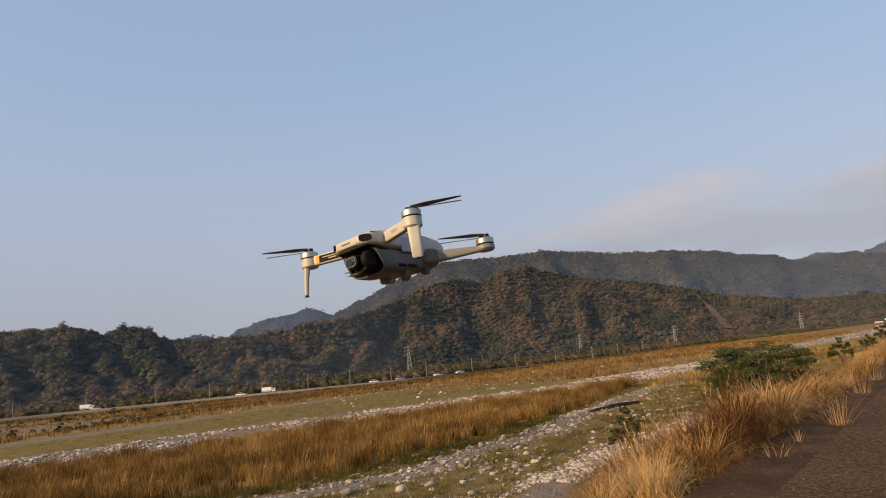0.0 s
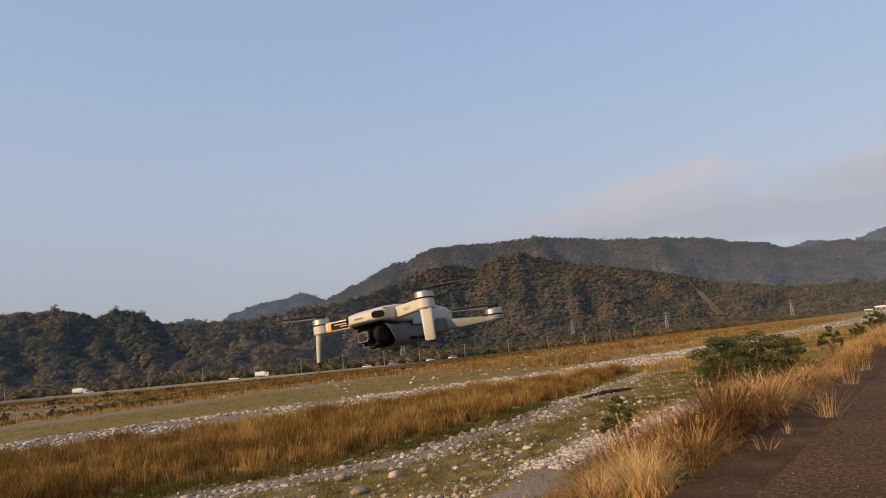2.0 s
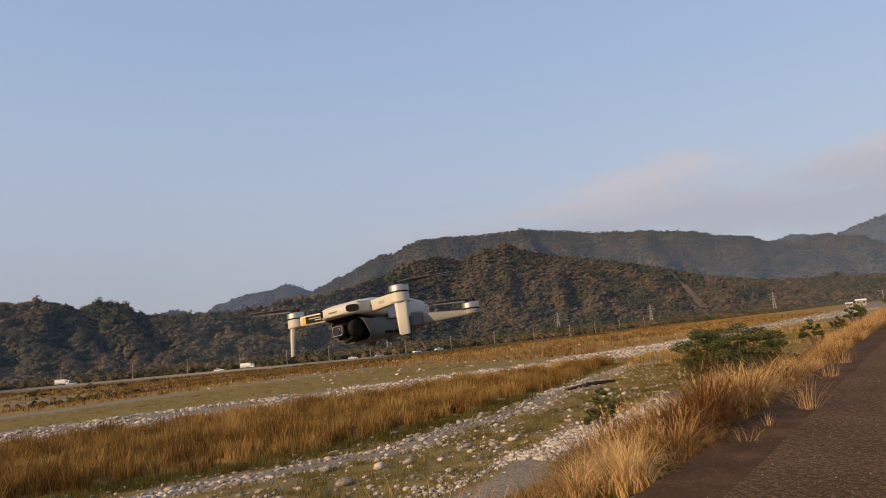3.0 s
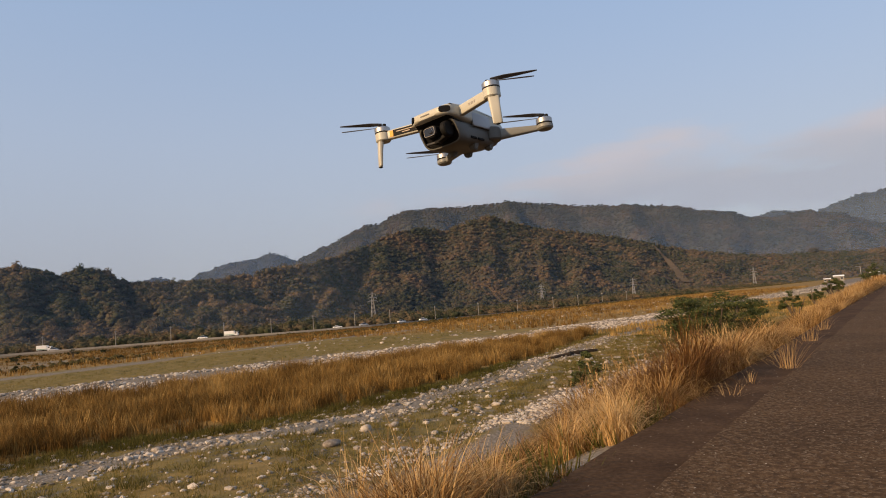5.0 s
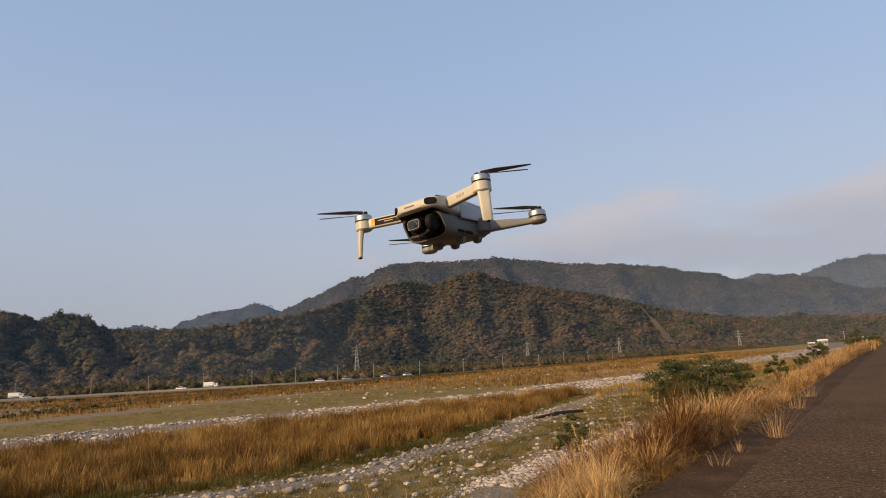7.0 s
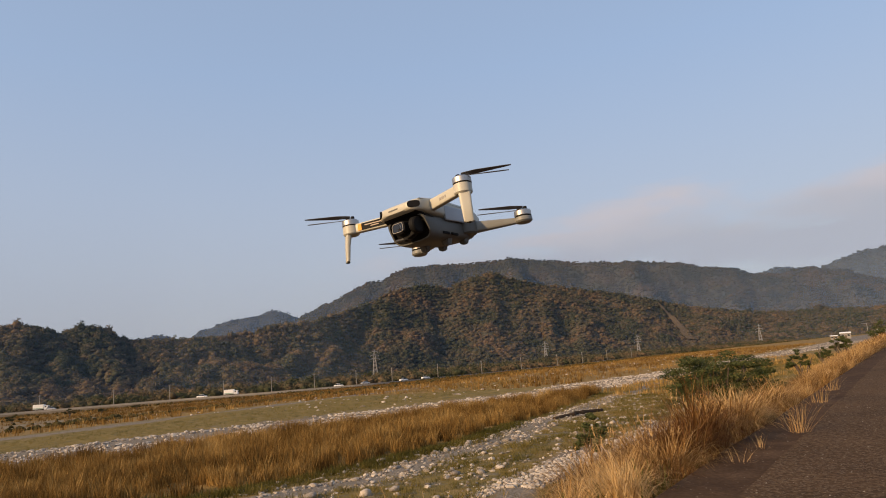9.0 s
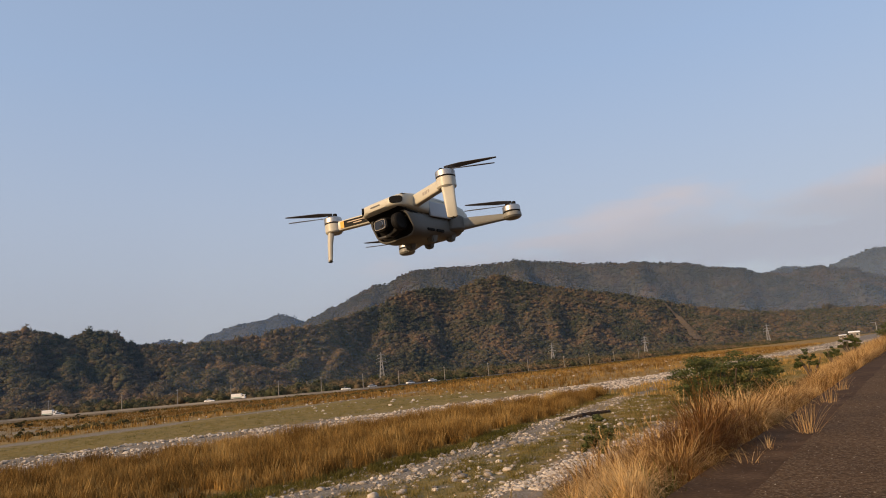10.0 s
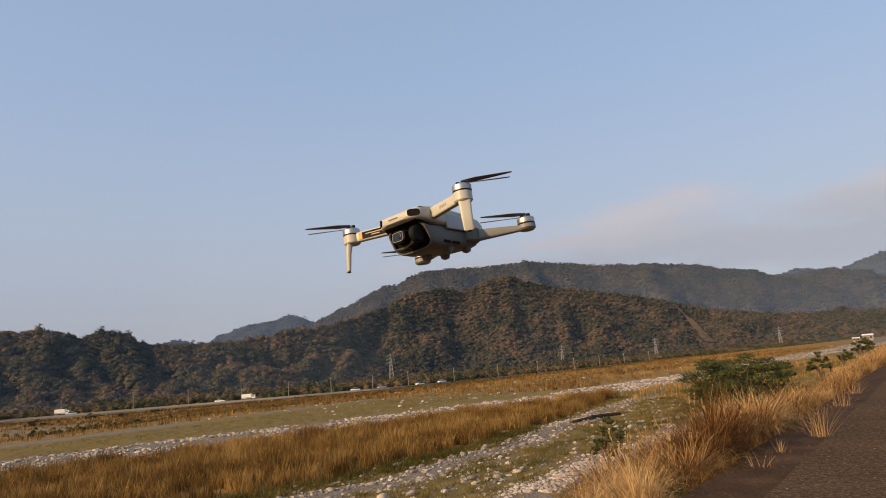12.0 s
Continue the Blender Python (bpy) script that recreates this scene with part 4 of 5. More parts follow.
def car(label, mat):
    e = tagged(empty("car"), label, "car")
    part("body", loft([ring((x, 0, zc), (0, 1, 0), (0, 0, 1), w, h, 12, 5) for x, zc, w, h in ((-2.2, 0.62, 0.78, 0.25), (-2.0, 0.66, 0.86, 0.34), (0, 0.64, 0.88, 0.36), (1.7, 0.60, 0.86, 0.32), (2.15, 0.55, 0.75, 0.22))]), mat, e, "", True)
    part("cabin", loft([ring((cx, 0, z), (1, 0, 0), (0, 1, 0), a, b, 12, 5) for z, cx, a, b in ((0.95, -0.15, 1.45, 0.80), (1.38, -0.2, 0.95, 0.68), (1.45, -0.2, 0.85, 0.62))]), M_WINDOW, e, "dark glazed cabin")
    part("roof", loft([ring((-0.2, 0, z), (1, 0, 0), (0, 1, 0), a, b, 12, 5) for z, a, b in ((1.44, 0.92, 0.66), (1.50, 0.80, 0.58))]), mat, e)
    for x in (-1.3, 1.35):
        for y in (-0.86, 0.64):
            wheel(e, x, y, 0.32)
    return e


def truck(label):
    e = tagged(empty("truck"), label, "truck")
    part("chassis", box(-2.9, 2.9, -0.9, 0.9, 0.45, 0.75, 0.04), M_RUBBER, e)
    part("cargo_box", box(-3.0, 1.35, -1.05, 1.05, 0.8, 2.75, 0.06), M_WHITE, e, "white cargo box")
    part("stripe", box(-2.9, 1.2, -1.075, 1.075, 1.0, 1.25, 0.01), M_GREENPAINT, e, "green stripe")
    cab = part("cab", box(1.5, 3.05, -1.0, 1.0, 0.6, 2.2, 0.12, 3), M_WHITE, e, "white cab")
    part("windscreen", box(2.6, 3.075, -0.85, 0.85, 1.45, 2.0, 0.03), M_WINDOW, cab, "dark windscreen")
    part("side_window", box(1.8, 2.5, -1.02, 1.02, 1.45, 2.0, 0.02), M_WINDOW, cab)
    for x in (-1.9, 2.1):
        for y in (-1.02, 0.80):
            wheel(e, x, y, 0.42)
    return e


M_GREENPAINT = material("green_paint", [(0.08, 0.22, 0.16), (0.10, 0.27, 0.19)], 1.0, 0.5, bump=0)
M_SILVER = material("silver_car_paint", [(0.50, 0.51, 0.52), (0.58, 0.59, 0.60)], 1.0, 0.3, metal=0.4, bump=0)


def on_highway(ob, az, offset=2.0):
    """Park a vehicle where the highway crosses that bearing."""
    best = min(np.arange(34, 960, 1.0), key=lambda t: abs(math.degrees(math.atan2(hw_frame(t)[0].x, hw_frame(t)[0].y)) - az))
    p, d, n = hw_frame(best)
    ob.matrix_basis = Matrix.Translation(p + n * offset + Vector((0, 0, 0.005))) @ Matrix.Rotation(math.atan2(d.y, d.x), 4, "Z")


on_highway(truck("small white box truck with a green stripe on the far highway"), -14.75)
on_highway(car("white car on the far highway", M_WHITE), -17.0)
on_highway(car("silver car on the far highway", M_SILVER), -27.4)
on_highway(truck("white box truck behind a car on the far highway"), -28.4, -3.0)
on_highway(car("white car on the far highway", M_WHITE), -6.0)
on_highway(car("silver car on the far highway", M_SILVER), -3.6, -3.0)
on_highway(car("white car on the far highway", M_WHITE), -0.8)
on_highway(car("white car on the far highway", M_WHITE), 1.6, -3.0)


# ---- pylons ----
def pylon(height):
    e = tagged(empty("electricity_pylon"), "grey steel lattice electricity pylon before the wooded hill", "pylon", "pylons along the valley")
    w0, w1 = height * 0.085, height * 0.028

    def half(z):
        return w0 + (w1 - w0) * min(1, z / (height * 0.72))
    for sx in (-1, 1):
        for sy in (-1, 1):
            part("leg", tube([(sx * w0, sy * w0, -1.0), (sx * w1, sy * w1, height * 0.72), (sx * 0.12, sy * 0.12, height)], [0.26, 0.20, 0.14], 5), M_STEEL, e)
    zs = [height * k for k in (0.02, 0.2, 0.36, 0.5, 0.62, 0.72)]
    for a, b in zip(zs, zs[1:]):
        ha, hb = half(a), half(b)
        bits = []
        for k in range(4):
            c = [(-1, -1), (1, -1), (1, 1), (-1, 1)]
            p, q = c[k], c[(k + 1) % 4]
            bits += [tube([(p[0] * ha, p[1] * ha, a), (q[0] * hb, q[1] * hb, b)], [0.11, 0.11], 4), tube([(q[0] * ha, q[1] * ha, a), (p[0] * hb, p[1] * hb, b)], [0.11, 0.11], 4)]
        part("bracing", joined(bits), M_STEEL, e)
    for z, w in ((0.66, 0.17), (0.78, 0.15), (0.90, 0.12)):
        z, w = z * height, w * height
        arm = part("crossarm", joined([tube([(-w, 0, z), (0, 0, z + 0.5), (w, 0, z)], [0.14, 0.22, 0.14], 4), tube([(-w, 0, z), (0, 0, z + height * 0.045), (w, 0, z)], [0.10, 0.14, 0.10], 4)]), M_STEEL, e)
        for x in (-w, w):
            part("insulator", tube([(x, 0, z), (x, 0, z - height * 0.045)], [0.16, 0.16], 5), M_STEEL, arm, "hanging insulator")
    return e


for az, r, top in ((-2.95, 640, 1.62), (11.75, 760, 1.13), (19.4, 860, 1.07), (28.65, 980, 1.13)):
    z = -9.4
    h = math.tan(radians(top)) * r - z
    pylon(h).matrix_basis = Matrix.Translation(polar(az, r, z)) @ Matrix.Rotation(radians(-az + 12), 4, "Z")
tower = pylon(14)
tagged(tower, "small steel lattice tower on a distant hill ridge", "pylon")
tower.matrix_basis = Matrix.Translation(far_hill(-9.3, 1.0))


# ---- bushes and trees ----
def leaf_cloud(clusters, leaves, size, rng, flat=0.6):
    """Small folded leaves scattered through ellipsoid clusters: (centre, radius)."""
    V, F_ = [], []
    for c, rad in clusters:
        d = rng.normal(size=(leaves, 3))
        d /= np.linalg.norm(d, axis=1)[:, None]
        p = np.array(c) + d * np.array([rad, rad, rad * flat]) * (rng.uniform(0.15, 1.0, leaves) ** 0.5)[:, None]
        for q in p:
            a = rng.normal(size=3)
            a[2] *= 0.45
            a /= np.linalg.norm(a)
            b = np.cross(a, rng.normal(size=3))
            b /= np.linalg.norm(b)
            ln, wd = size * rng.uniform(0.6, 1.3), size * rng.uniform(0.22, 0.42)
            k = len(V)
            V += [q - a * ln / 2, q + b * wd / 2, q + a * ln / 2, q - b * wd / 2 + np.array([0, 0, -0.15 * wd])]
            F_ += [(k, k + 1, k + 2), (k, k + 2, k + 3)]
    return np.array(V), np.array(F_)


def bush(label, place, width, height, seed, leaves=110, clusters=40, leaf=0.14, mat=None, name="bush", limbs=7, flat_top=0.75, low=0.25, tier=0.6):
    rng = np.random.default_rng(seed)
    e = tagged(empty(name, place), label, name.split("_")[-1])
    stems, cl = [], []
    for k in range(limbs):
        a = math.tau * k / limbs + rng.uniform(-0.4, 0.4)
        out = width * rng.uniform(0.18, 0.42)
        top = height * rng.uniform(0.55, 0.85)
        mid = Vector((math.cos(a) * out * 0.35, math.sin(a) * out * 0.35, top * 0.55))
        end = Vector((math.cos(a) * out, math.sin(a) * out, top))
        stems.append(tube([(0, 0, -0.25), mid, end], [0.018 * height + 0.01, 0.012 * height + 0.006, 0.006 * height + 0.003], 6))
        for j in range(2):
            b = a + rng.uniform(-0.9, 0.9)
            stems.append(tube([mid, mid + Vector((math.cos(b) * width * 0.2, math.sin(b) * width * 0.2, height * 0.22))], [0.009 * height + 0.003, 0.004 * height + 0.002], 5))
    for k in range(clusters):
        a, q = rng.uniform(0, math.tau), math.sqrt(rng.uniform(0.02, 1))
        zt = height * (low + (0.96 - low) * (1 - flat_top * q * q) * rng.uniform(0.25, 1.0))
        cl.append(((math.cos(a) * q * width * 0.46, math.sin(a) * q * width * 0.46, zt), width * rng.uniform(0.06, 0.13)))
    part("trunk", joined(stems), M_BARK, e, "thin branching stems")
    v, f = leaf_cloud(cl, leaves, leaf, rng, tier)
    crown = mesh_np("crown", v, f, mat or M_LEAF)
    crown.parent = e
    return e


bush("broad spreading green bush in flat leafy tiers on the levee slope", at(24.4, 5.75, -3.1), 3.8, 3.05, 21, 200, 135, 0.10, flat_top=0.35, low=0.22, tier=0.34)
bush("small dark green shrub at the foot of the levee", at(16.5, 7.25, -3.9), 1.05, 2.45, 22, 150, 24, 0.10, limbs=4, low=0.55)
bush("dark green shrub rising from the levee grass", at(42.5, 5.6, -3.1), 1.5, 2.5, 23, 120, 22, 0.12, low=0.5)
bush("dark green shrub rising from the levee grass", at(54.0, 5.6, -3.1), 1.3, 2.6, 24, 120, 24, 0.13, low=0.5)
bush("round dark shrub tree in the levee grass", at(61.0, 5.0, -2.9), 1.8, 3.0, 25, 150, 28, 0.14, name="shrub_tree", low=0.5)
bush("dark roadside tree at the far end of the levee", at(150, 4.4, -2.4), 6.5, 4.4, 26, 80, 40, 0.35, name="roadside_tree")
for k, (az, r, w, h) in enumerate(((-26.3, 215, 3.2, 2.4), (-29.9, 210, 3.8, 2.0), (-24.2, 225, 3.0, 1.5), (-21.8, 230, 2.8, 2.1))):
    p = polar(az, r)
    bush("low dark shrub on the dry river plain", (p.x, p.y, -6.9), w, h, 40 + k, 40, 16, 0.4, M_CLOUDGREY)
for k, (az, r, w, h) in enumerate(((-9.6, 430, 8, 8), (-3.6, 540, 9, 8), (-2.4, 550, 14, 6.5), (1.2, 560, 8, 7), (-12, 420, 6, 5), (16.2, 740, 16, 7), (22.5, 820, 14, 9), (24.5, 835, 20, 9), (6.5, 640, 14, 6))):
    p = polar(az, r)
    bush("green tree behind the far highway", (p.x, p.y, -9.0), w, h, 60 + k, 45, 26, 0.8, M_LEAF if k % 2 else M_CLOUDGREY, name="highway_tree")


# ---- far buildings ----
def house(label, place, turn, w, d, h, roof):
    e = tagged(empty("house", place, turn), label, "house")
    part("wall", box(-w / 2, w / 2, -d / 2, d / 2, -0.3, h, 0.03), M_CONCRETE, e)
    bm = loft([[Vector((x, -d / 2 - 0.4, h)), Vector((x, 0, h + roof)), Vector((x, d / 2 + 0.4, h)), Vector((x, d / 2 + 0.4, h - 0.15)), Vector((x, -d / 2 - 0.4, h - 0.15))] for x in (-w / 2 - 0.3, w / 2 + 0.3)])
    part("roof", bm, M_WHITE, e, "pale sheet roof")
    for x in (-w * 0.27, w * 0.27):
        win = part("window", box(x - 0.7, x + 0.7, -d / 2 - 0.05, -d / 2 + 0.1, h * 0.4, h * 0.75, 0.02), M_STEEL, e, "framed window")
        part("pane", box(x - 0.6, x + 0.6, -d / 2 - 0.07, -d / 2, h * 0.42, h * 0.73), M_WINDOW, win, "dark pane")
    part("door", box(-0.5, 0.5, -d / 2 - 0.05, -d / 2 + 0.1, -0.3, 2.1, 0.02), M_BARK, e)
    return e


house("grey house with a pale low roof far upstream", polar(34.35, 520, -4.2), radians(-30), 6.0, 4, 3.6, 0.7)
house("low grey shed with a pale roof far upstream", polar(33.6, 530, -4.6), radians(-35), 4.2, 3, 2.6, 0.4)
house("low grey shed with a pale roof beyond the levee grass", polar(36.8, 560, -4.2), radians(-40), 9, 5, 4.4, 0.5)
house("small pale-roofed shed at the foot of the hill", polar(18.0, 790, -9.3), radians(-15), 5, 4, 2.4, 0.7)
house("low pale-roofed shed across the river plain", polar(10.6, 690, -9.2), radians(-10), 4.5, 4, 2.2, 0.6)
lamp = tagged(empty("lamp_post", at(200, 10, -3.6)), "thin grey lamp post by the levee", "lamp post")
part("shaft", tube([(0, 0, 0), (0, 0, 5.4)], [0.10, 0.06], 6), M_STEEL, lamp)
part("arm", tube([(0, 0, 5.3), (-1.4, 0, 5.5)], [0.05, 0.05], 5), M_STEEL, lamp)


# ---- grass ----
RNG = np.random.default_rng(17)


def field(name, n, place_fn, templates, size_fn, mat, label, tint_fn=None):
    P, S, T, C = [], [], [], []
    while len(P) < n:
        su = place_fn()
        if su is None:
            continue
        s, u = su
        k = size_fn(s, u)
        if k <= 0:
            continue
        p = at(s, u, bed_height(s, u) - 0.02)
        P.append(p[:])
        w = k * RNG.uniform(0.8, 1.3)
        S.append((w, w, k * RNG.uniform(0.8, 1.15)))
        T.append(RNG.uniform(0, math.tau))
        C.append(np.clip((tint_fn(s, u) if tint_fn else 0.5) + RNG.normal(0, 0.13), 0, 1))
    return tagged(scatter(name, templates, P, S, T, mat, C, rng=RNG), label, "grass", kind="stuff")


def wob(s, u, f=0.2, seed=0.0):
    return fbm(s * f, u * f, seed, 3)


GOLD_CLUMPS = []


def in_gold():
    """Tufts gather in clumps about a stride across."""
    if len(GOLD_CLUMPS) < 2900:
        s = RNG.uniform(-14, 80)
        a, b = gold_near(s), gold_far(s)
        if b - a < 0.5 or RNG.uniform() > (b - a) / 27:
            return None
        GOLD_CLUMPS.append((s, RNG.uniform(a + 0.3, b) + 0.6 * wob(s, 0, 0.3, 4)))
        return None
    s, u = GOLD_CLUMPS[int(RNG.integers(0, len(GOLD_CLUMPS)))]
    return s + RNG.normal(0, 0.26), u + RNG.normal(0, 0.26)


GOLD = [arch_template(100 + k, 20, 1.1, 0.6, 0.040, 1.1, 2, 0.4) for k in range(8)]
field("golden_grass", 10500, in_gold, GOLD, lambda s, u: 0.95 * (1 + 0.45 * wob(s, u, 0.5, 2)) * min(1.0, max(0.5, 0.7 + (u - gold_near(s)) * 0.2)), M_GOLD,
      "tall golden dry grass standing in a band on the riverbed", lambda s, u: 0.46 + 0.35 * wob(s, u, 0.12, 6) + 0.45 * wob(s, u, 0.7, 16) - lerp(s, (8, 30), (0.22, 0.0)))


def in_far_gold():
    s, u = RNG.uniform(20, 420), RNG.uniform(44, 330)
    if u > lerp(s, HW_S, HW_U) - 12:
        return None
    if u < stones_far_far(s) + 3 + (18 if s < 95 else 0):
        return None
    if cover_at(s, u)[1] < (0.55 if u < 150 else 0.42) + RNG.uniform(-0.1, 0.2):
        return None
    return s, u


FARGOLD = [tuft_template(130 + k, 9, 1.0, 1.2, 0.14, 0.3, 1, 0.1) for k in range(5)]
field("far_grass", 11000, in_far_gold, FARGOLD, lambda s, u: 0.85 * (1 + 0.4 * wob(s, u, 0.07, 2)), M_GOLD, "dry brown grass strips on the far river plain", lambda s, u: (0.38 if u < 132 else 0.12) + 0.45 * wob(s, u, 0.05, 6))


def in_green():
    s, u = RNG.uniform(4, 75) if RNG.uniform() < 0.75 else RNG.uniform(75, 150), RNG.uniform(9.5, 32)
    if s < 78 and u > gold_near(s) + 0.4:
        return None
    c = cover_at(s, u)
    if c[2] > 0.35 and RNG.uniform() > 0.06:
        return None
    if wob(s, u, 0.5, 3) < -0.25:
        return None
    return s, u


GREEN = [tuft_template(150 + k, 9, 1.0, 1.5, 0.075, 0.6, 1, 0.2) for k in range(6)]
field("short_grass", 20000, in_green, GREEN, lambda s, u: 0.24 * (1 + 0.9 * wob(s, u, 0.6, 2)), M_GREENGRASS, "short yellow-green grass between the stones", lambda s, u: 0.5 + 0.5 * wob(s, u, 0.2, 6))
field("short_grass", 3500, lambda: (RNG.uniform(10, 130), RNG.uniform(58, 84)), GREEN, lambda s, u: 0.28 if u > stones_far_far(s) else 0, M_GREENGRASS, "short yellow-green grass beyond the far stones", lambda s, u: 0.5 + 0.5 * wob(s, u, 0.1, 6))


def before_gold():
    s = RNG.uniform(4, 44)
    return s, gold_near(s) - abs(RNG.normal(0, 1.0)) + 0.3


field("short_grass", 2600, before_gold, GREEN, lambda s, u: 0.34 * (1 + 0.6 * wob(s, u, 0.6, 2)), M_GREENGRASS, "dark green grass at the foot of the golden band", lambda s, u: 0.22)


SCRUB = [(v * np.array([0.5, 0.5, 0.45]) + np.array([0, 0, 0.3]), f) for v, f in (ico(1, 80 + k, 0.45) for k in range(5))]


def in_scrub():
    """Low dark scrub: a line before the highway bank, and a thin line out on the plain."""
    k = RNG.uniform()
    if k < 0.12:
        s, u = RNG.uniform(20, 330), RNG.uniform(120, 300)
        return (s, u) if u < lerp(s, HW_S, HW_U) - 14 and wob(s * 0.4, u, 0.16, 54) > RNG.uniform(-0.1, 0.25) else None
    if k < 0.75:
        p, d, n = hw_frame(RNG.uniform(60, 900))
        p = p + n * (12 + abs(RNG.normal(0, 7)))
        return p.dot(RIVER), p.dot(ACROSS)
    s = RNG.uniform(50, 420)
    return s, 134 + 14 * wob(s, 0, 0.012, 51) + RNG.normal(0, 3)


field("plain_scrub", 4600, in_scrub, SCRUB, lambda s, u: 0.8 + 0.9 * max(0.0, wob(s, u, 0.1, 52) + RNG.uniform(-0.2, 0.3)), M_SCRUB, "low olive-brown scrub on the far river plain", lambda s, u: 0.5 + 0.5 * wob(s, u, 0.05, 53))


field("short_grass", 2600, lambda: (RNG.uniform(55, 175), RNG.uniform(6.5, 33)), GREEN, lambda s, u: 0.36 * (1 + 0.5 * wob(s, u, 0.1, 61)), M_GREENGRASS, "yellow-green grass beside the upstream gravel", lambda s, u: 0.65 + 0.5 * wob(s, u, 0.08, 6))
field("golden_grass", 900, lambda: (RNG.uniform(70, 190), RNG.uniform(7, 33)), FARGOLD, lambda s, u: 0.7 if wob(s, u, 0.06, 62) > 0.02 else 0, M_GOLD, "patches of golden grass beside the upstream gravel", lambda s, u: 0.7)


# long straw on the levee's shoulder and slope
def edge_height(s):
    return lerp(s, (3, 6.3, 8, 10, 13, 16, 20, 30, 45, 80, 200), (0.46, 0.50, 0.34, 0.74, 0.64, 0.46, 0.36, 0.50, 0.66, 0.95, 1.2))


STRAW = [arch_template(170 + k, 230, 1.5, 0.62, 0.020, 2.9, 7) for k in range(8)]
STRAW_FAR = [arch_template(190 + k, 75, 1.4, 0.7, 0.028, 2.6, 5) for k in range(6)]
def plume_template(seed, stalks=5):
    """Bare stalks that each carry a feathery, nodding seed head."""
    r = np.random.default_rng(seed)
    vs, fs, base = [], [], 0

    def blade(p, q, w):
        nonlocal base
        side = np.cross(q - p, r.normal(size=3))
        side *= w / (np.linalg.norm(side) + 1e-9)
        vs.extend([p - side, p + side, q])
        fs.append([base, base + 1, base + 2])
        base += 3
    for _ in range(stalks):
        a, h = r.uniform(0, math.tau), r.uniform(0.85, 1.2)
        root, out = np.array([r.normal(0, 0.15), r.normal(0, 0.15), 0]), np.array([math.cos(a), math.sin(a), 0]) * r.uniform(0.05, 0.22)
        neck = root + out + np.array([0, 0, h])
        blade(root, neck, 0.004)
        for k in range(34):
            t = r.uniform(0, 0.24)
            p = neck + np.array([0, 0, -0.02]) + out * t * 1.2 + np.array([0, 0, t * 0.75])
            blade(p, p + out * 0.12 + r.normal(size=3) * np.array([0.022, 0.022, 0.02]) + np.array([0, 0, 0.045 - 0.12 * t]), 0.004)
    return np.array(vs), np.array(fs)


PLUME = [plume_template(210 + k) for k in range(6)]


def on_edge(s0, s1, u0, u1):
    def pick():
        s = RNG.uniform(s0, s1)
        u = u0 + (u1 - u0) * RNG.uniform() ** 1.5
        if wob(s, u * 0.6, 0.55, 11) < -0.08 or (s < 8 and 3.8 < u < 5.5):
            return None
        return s, u + 0.14 * wob(s, 0, 1.1, 12)
    return pick


straw_tint = lambda s, u: 0.48 + 0.6 * wob(s, u, 0.35, 21) + RNG.uniform(-0.2, 0.2)
field("levee_grass", 230, on_edge(3.0, 20, 2.85, 4.7), STRAW, lambda s, u: edge_height(s) * (1.0 + 0.6 * wob(s, u, 0.7, 5)) * RNG.uniform(0.7, 1.3), M_STRAW, "long drooping straw-coloured grass along the levee road", straw_tint)
field("levee_grass", 900, on_edge(19, 90, 2.75, 5.0), STRAW_FAR, lambda s, u: edge_height(s) * (1 + 0.3 * wob(s, u, 0.5, 5)), M_STRAW, "long straw-coloured grass along the levee road", straw_tint)
field("levee_grass", 500, on_edge(85, 240, 2.6, 6.0), FARGOLD, lambda s, u: 1.3, M_STRAW, "straw-coloured grass along the distant levee road", straw_tint)
field("grass_plumes", 260, on_edge(5, 60, 2.9, 4.6), PLUME, lambda s, u: edge_height(s) * 1.15, M_STRAW, "pale feathery grass stalks above the levee grass", lambda s, u: 0.85)
field("slope_grass", 700, on_edge(3, 40, 4.0, 9.5), STRAW_FAR, lambda s, u: 0.5 * (1 + 0.5 * wob(s, u, 0.4, 5)), M_STRAW, "dry grass down the levee slope", lambda s, u: 0.12 + 0.4 * wob(s, u, 0.35, 21))
field("slope_grass", 700, on_edge(8, 40, 3.0, 10.5), GREEN, lambda s, u: 0.4, M_GREENGRASS, "green grass low on the levee slope", lambda s, u: 0.3)


field("levee_grass", 420, on_edge(3, 30, 2.5, 3.5), STRAW_FAR, lambda s, u: 0.20 * (1 + 0.6 * wob(s, u, 0.9, 25)), M_STRAW, "low matted dry grass at the road's edge", lambda s, u: 0.25 + 0.4 * wob(s, u, 0.5, 26))
field("slope_grass", 260, on_edge(3, 9, 2.75, 6.5), GREEN, lambda s, u: 0.38, M_GREENGRASS, "dark green grass low on the levee slope", lambda s, u: 0.05)


def road_tuft(s, u, height, blades, seed, label, spread=0.3, lean=1.25):
    v, f = arch_template(seed, blades, height * 1.15, spread, 0.0055, 0.5, 6, lean)
    ob = mesh_np("grass_tuft", v, f, M_STRAW, tint=np.full(len(v), 0.85))
    ob.matrix_basis = Matrix.Translation(at(s, u, -1.50))
    return tagged(ob, label, "grass")


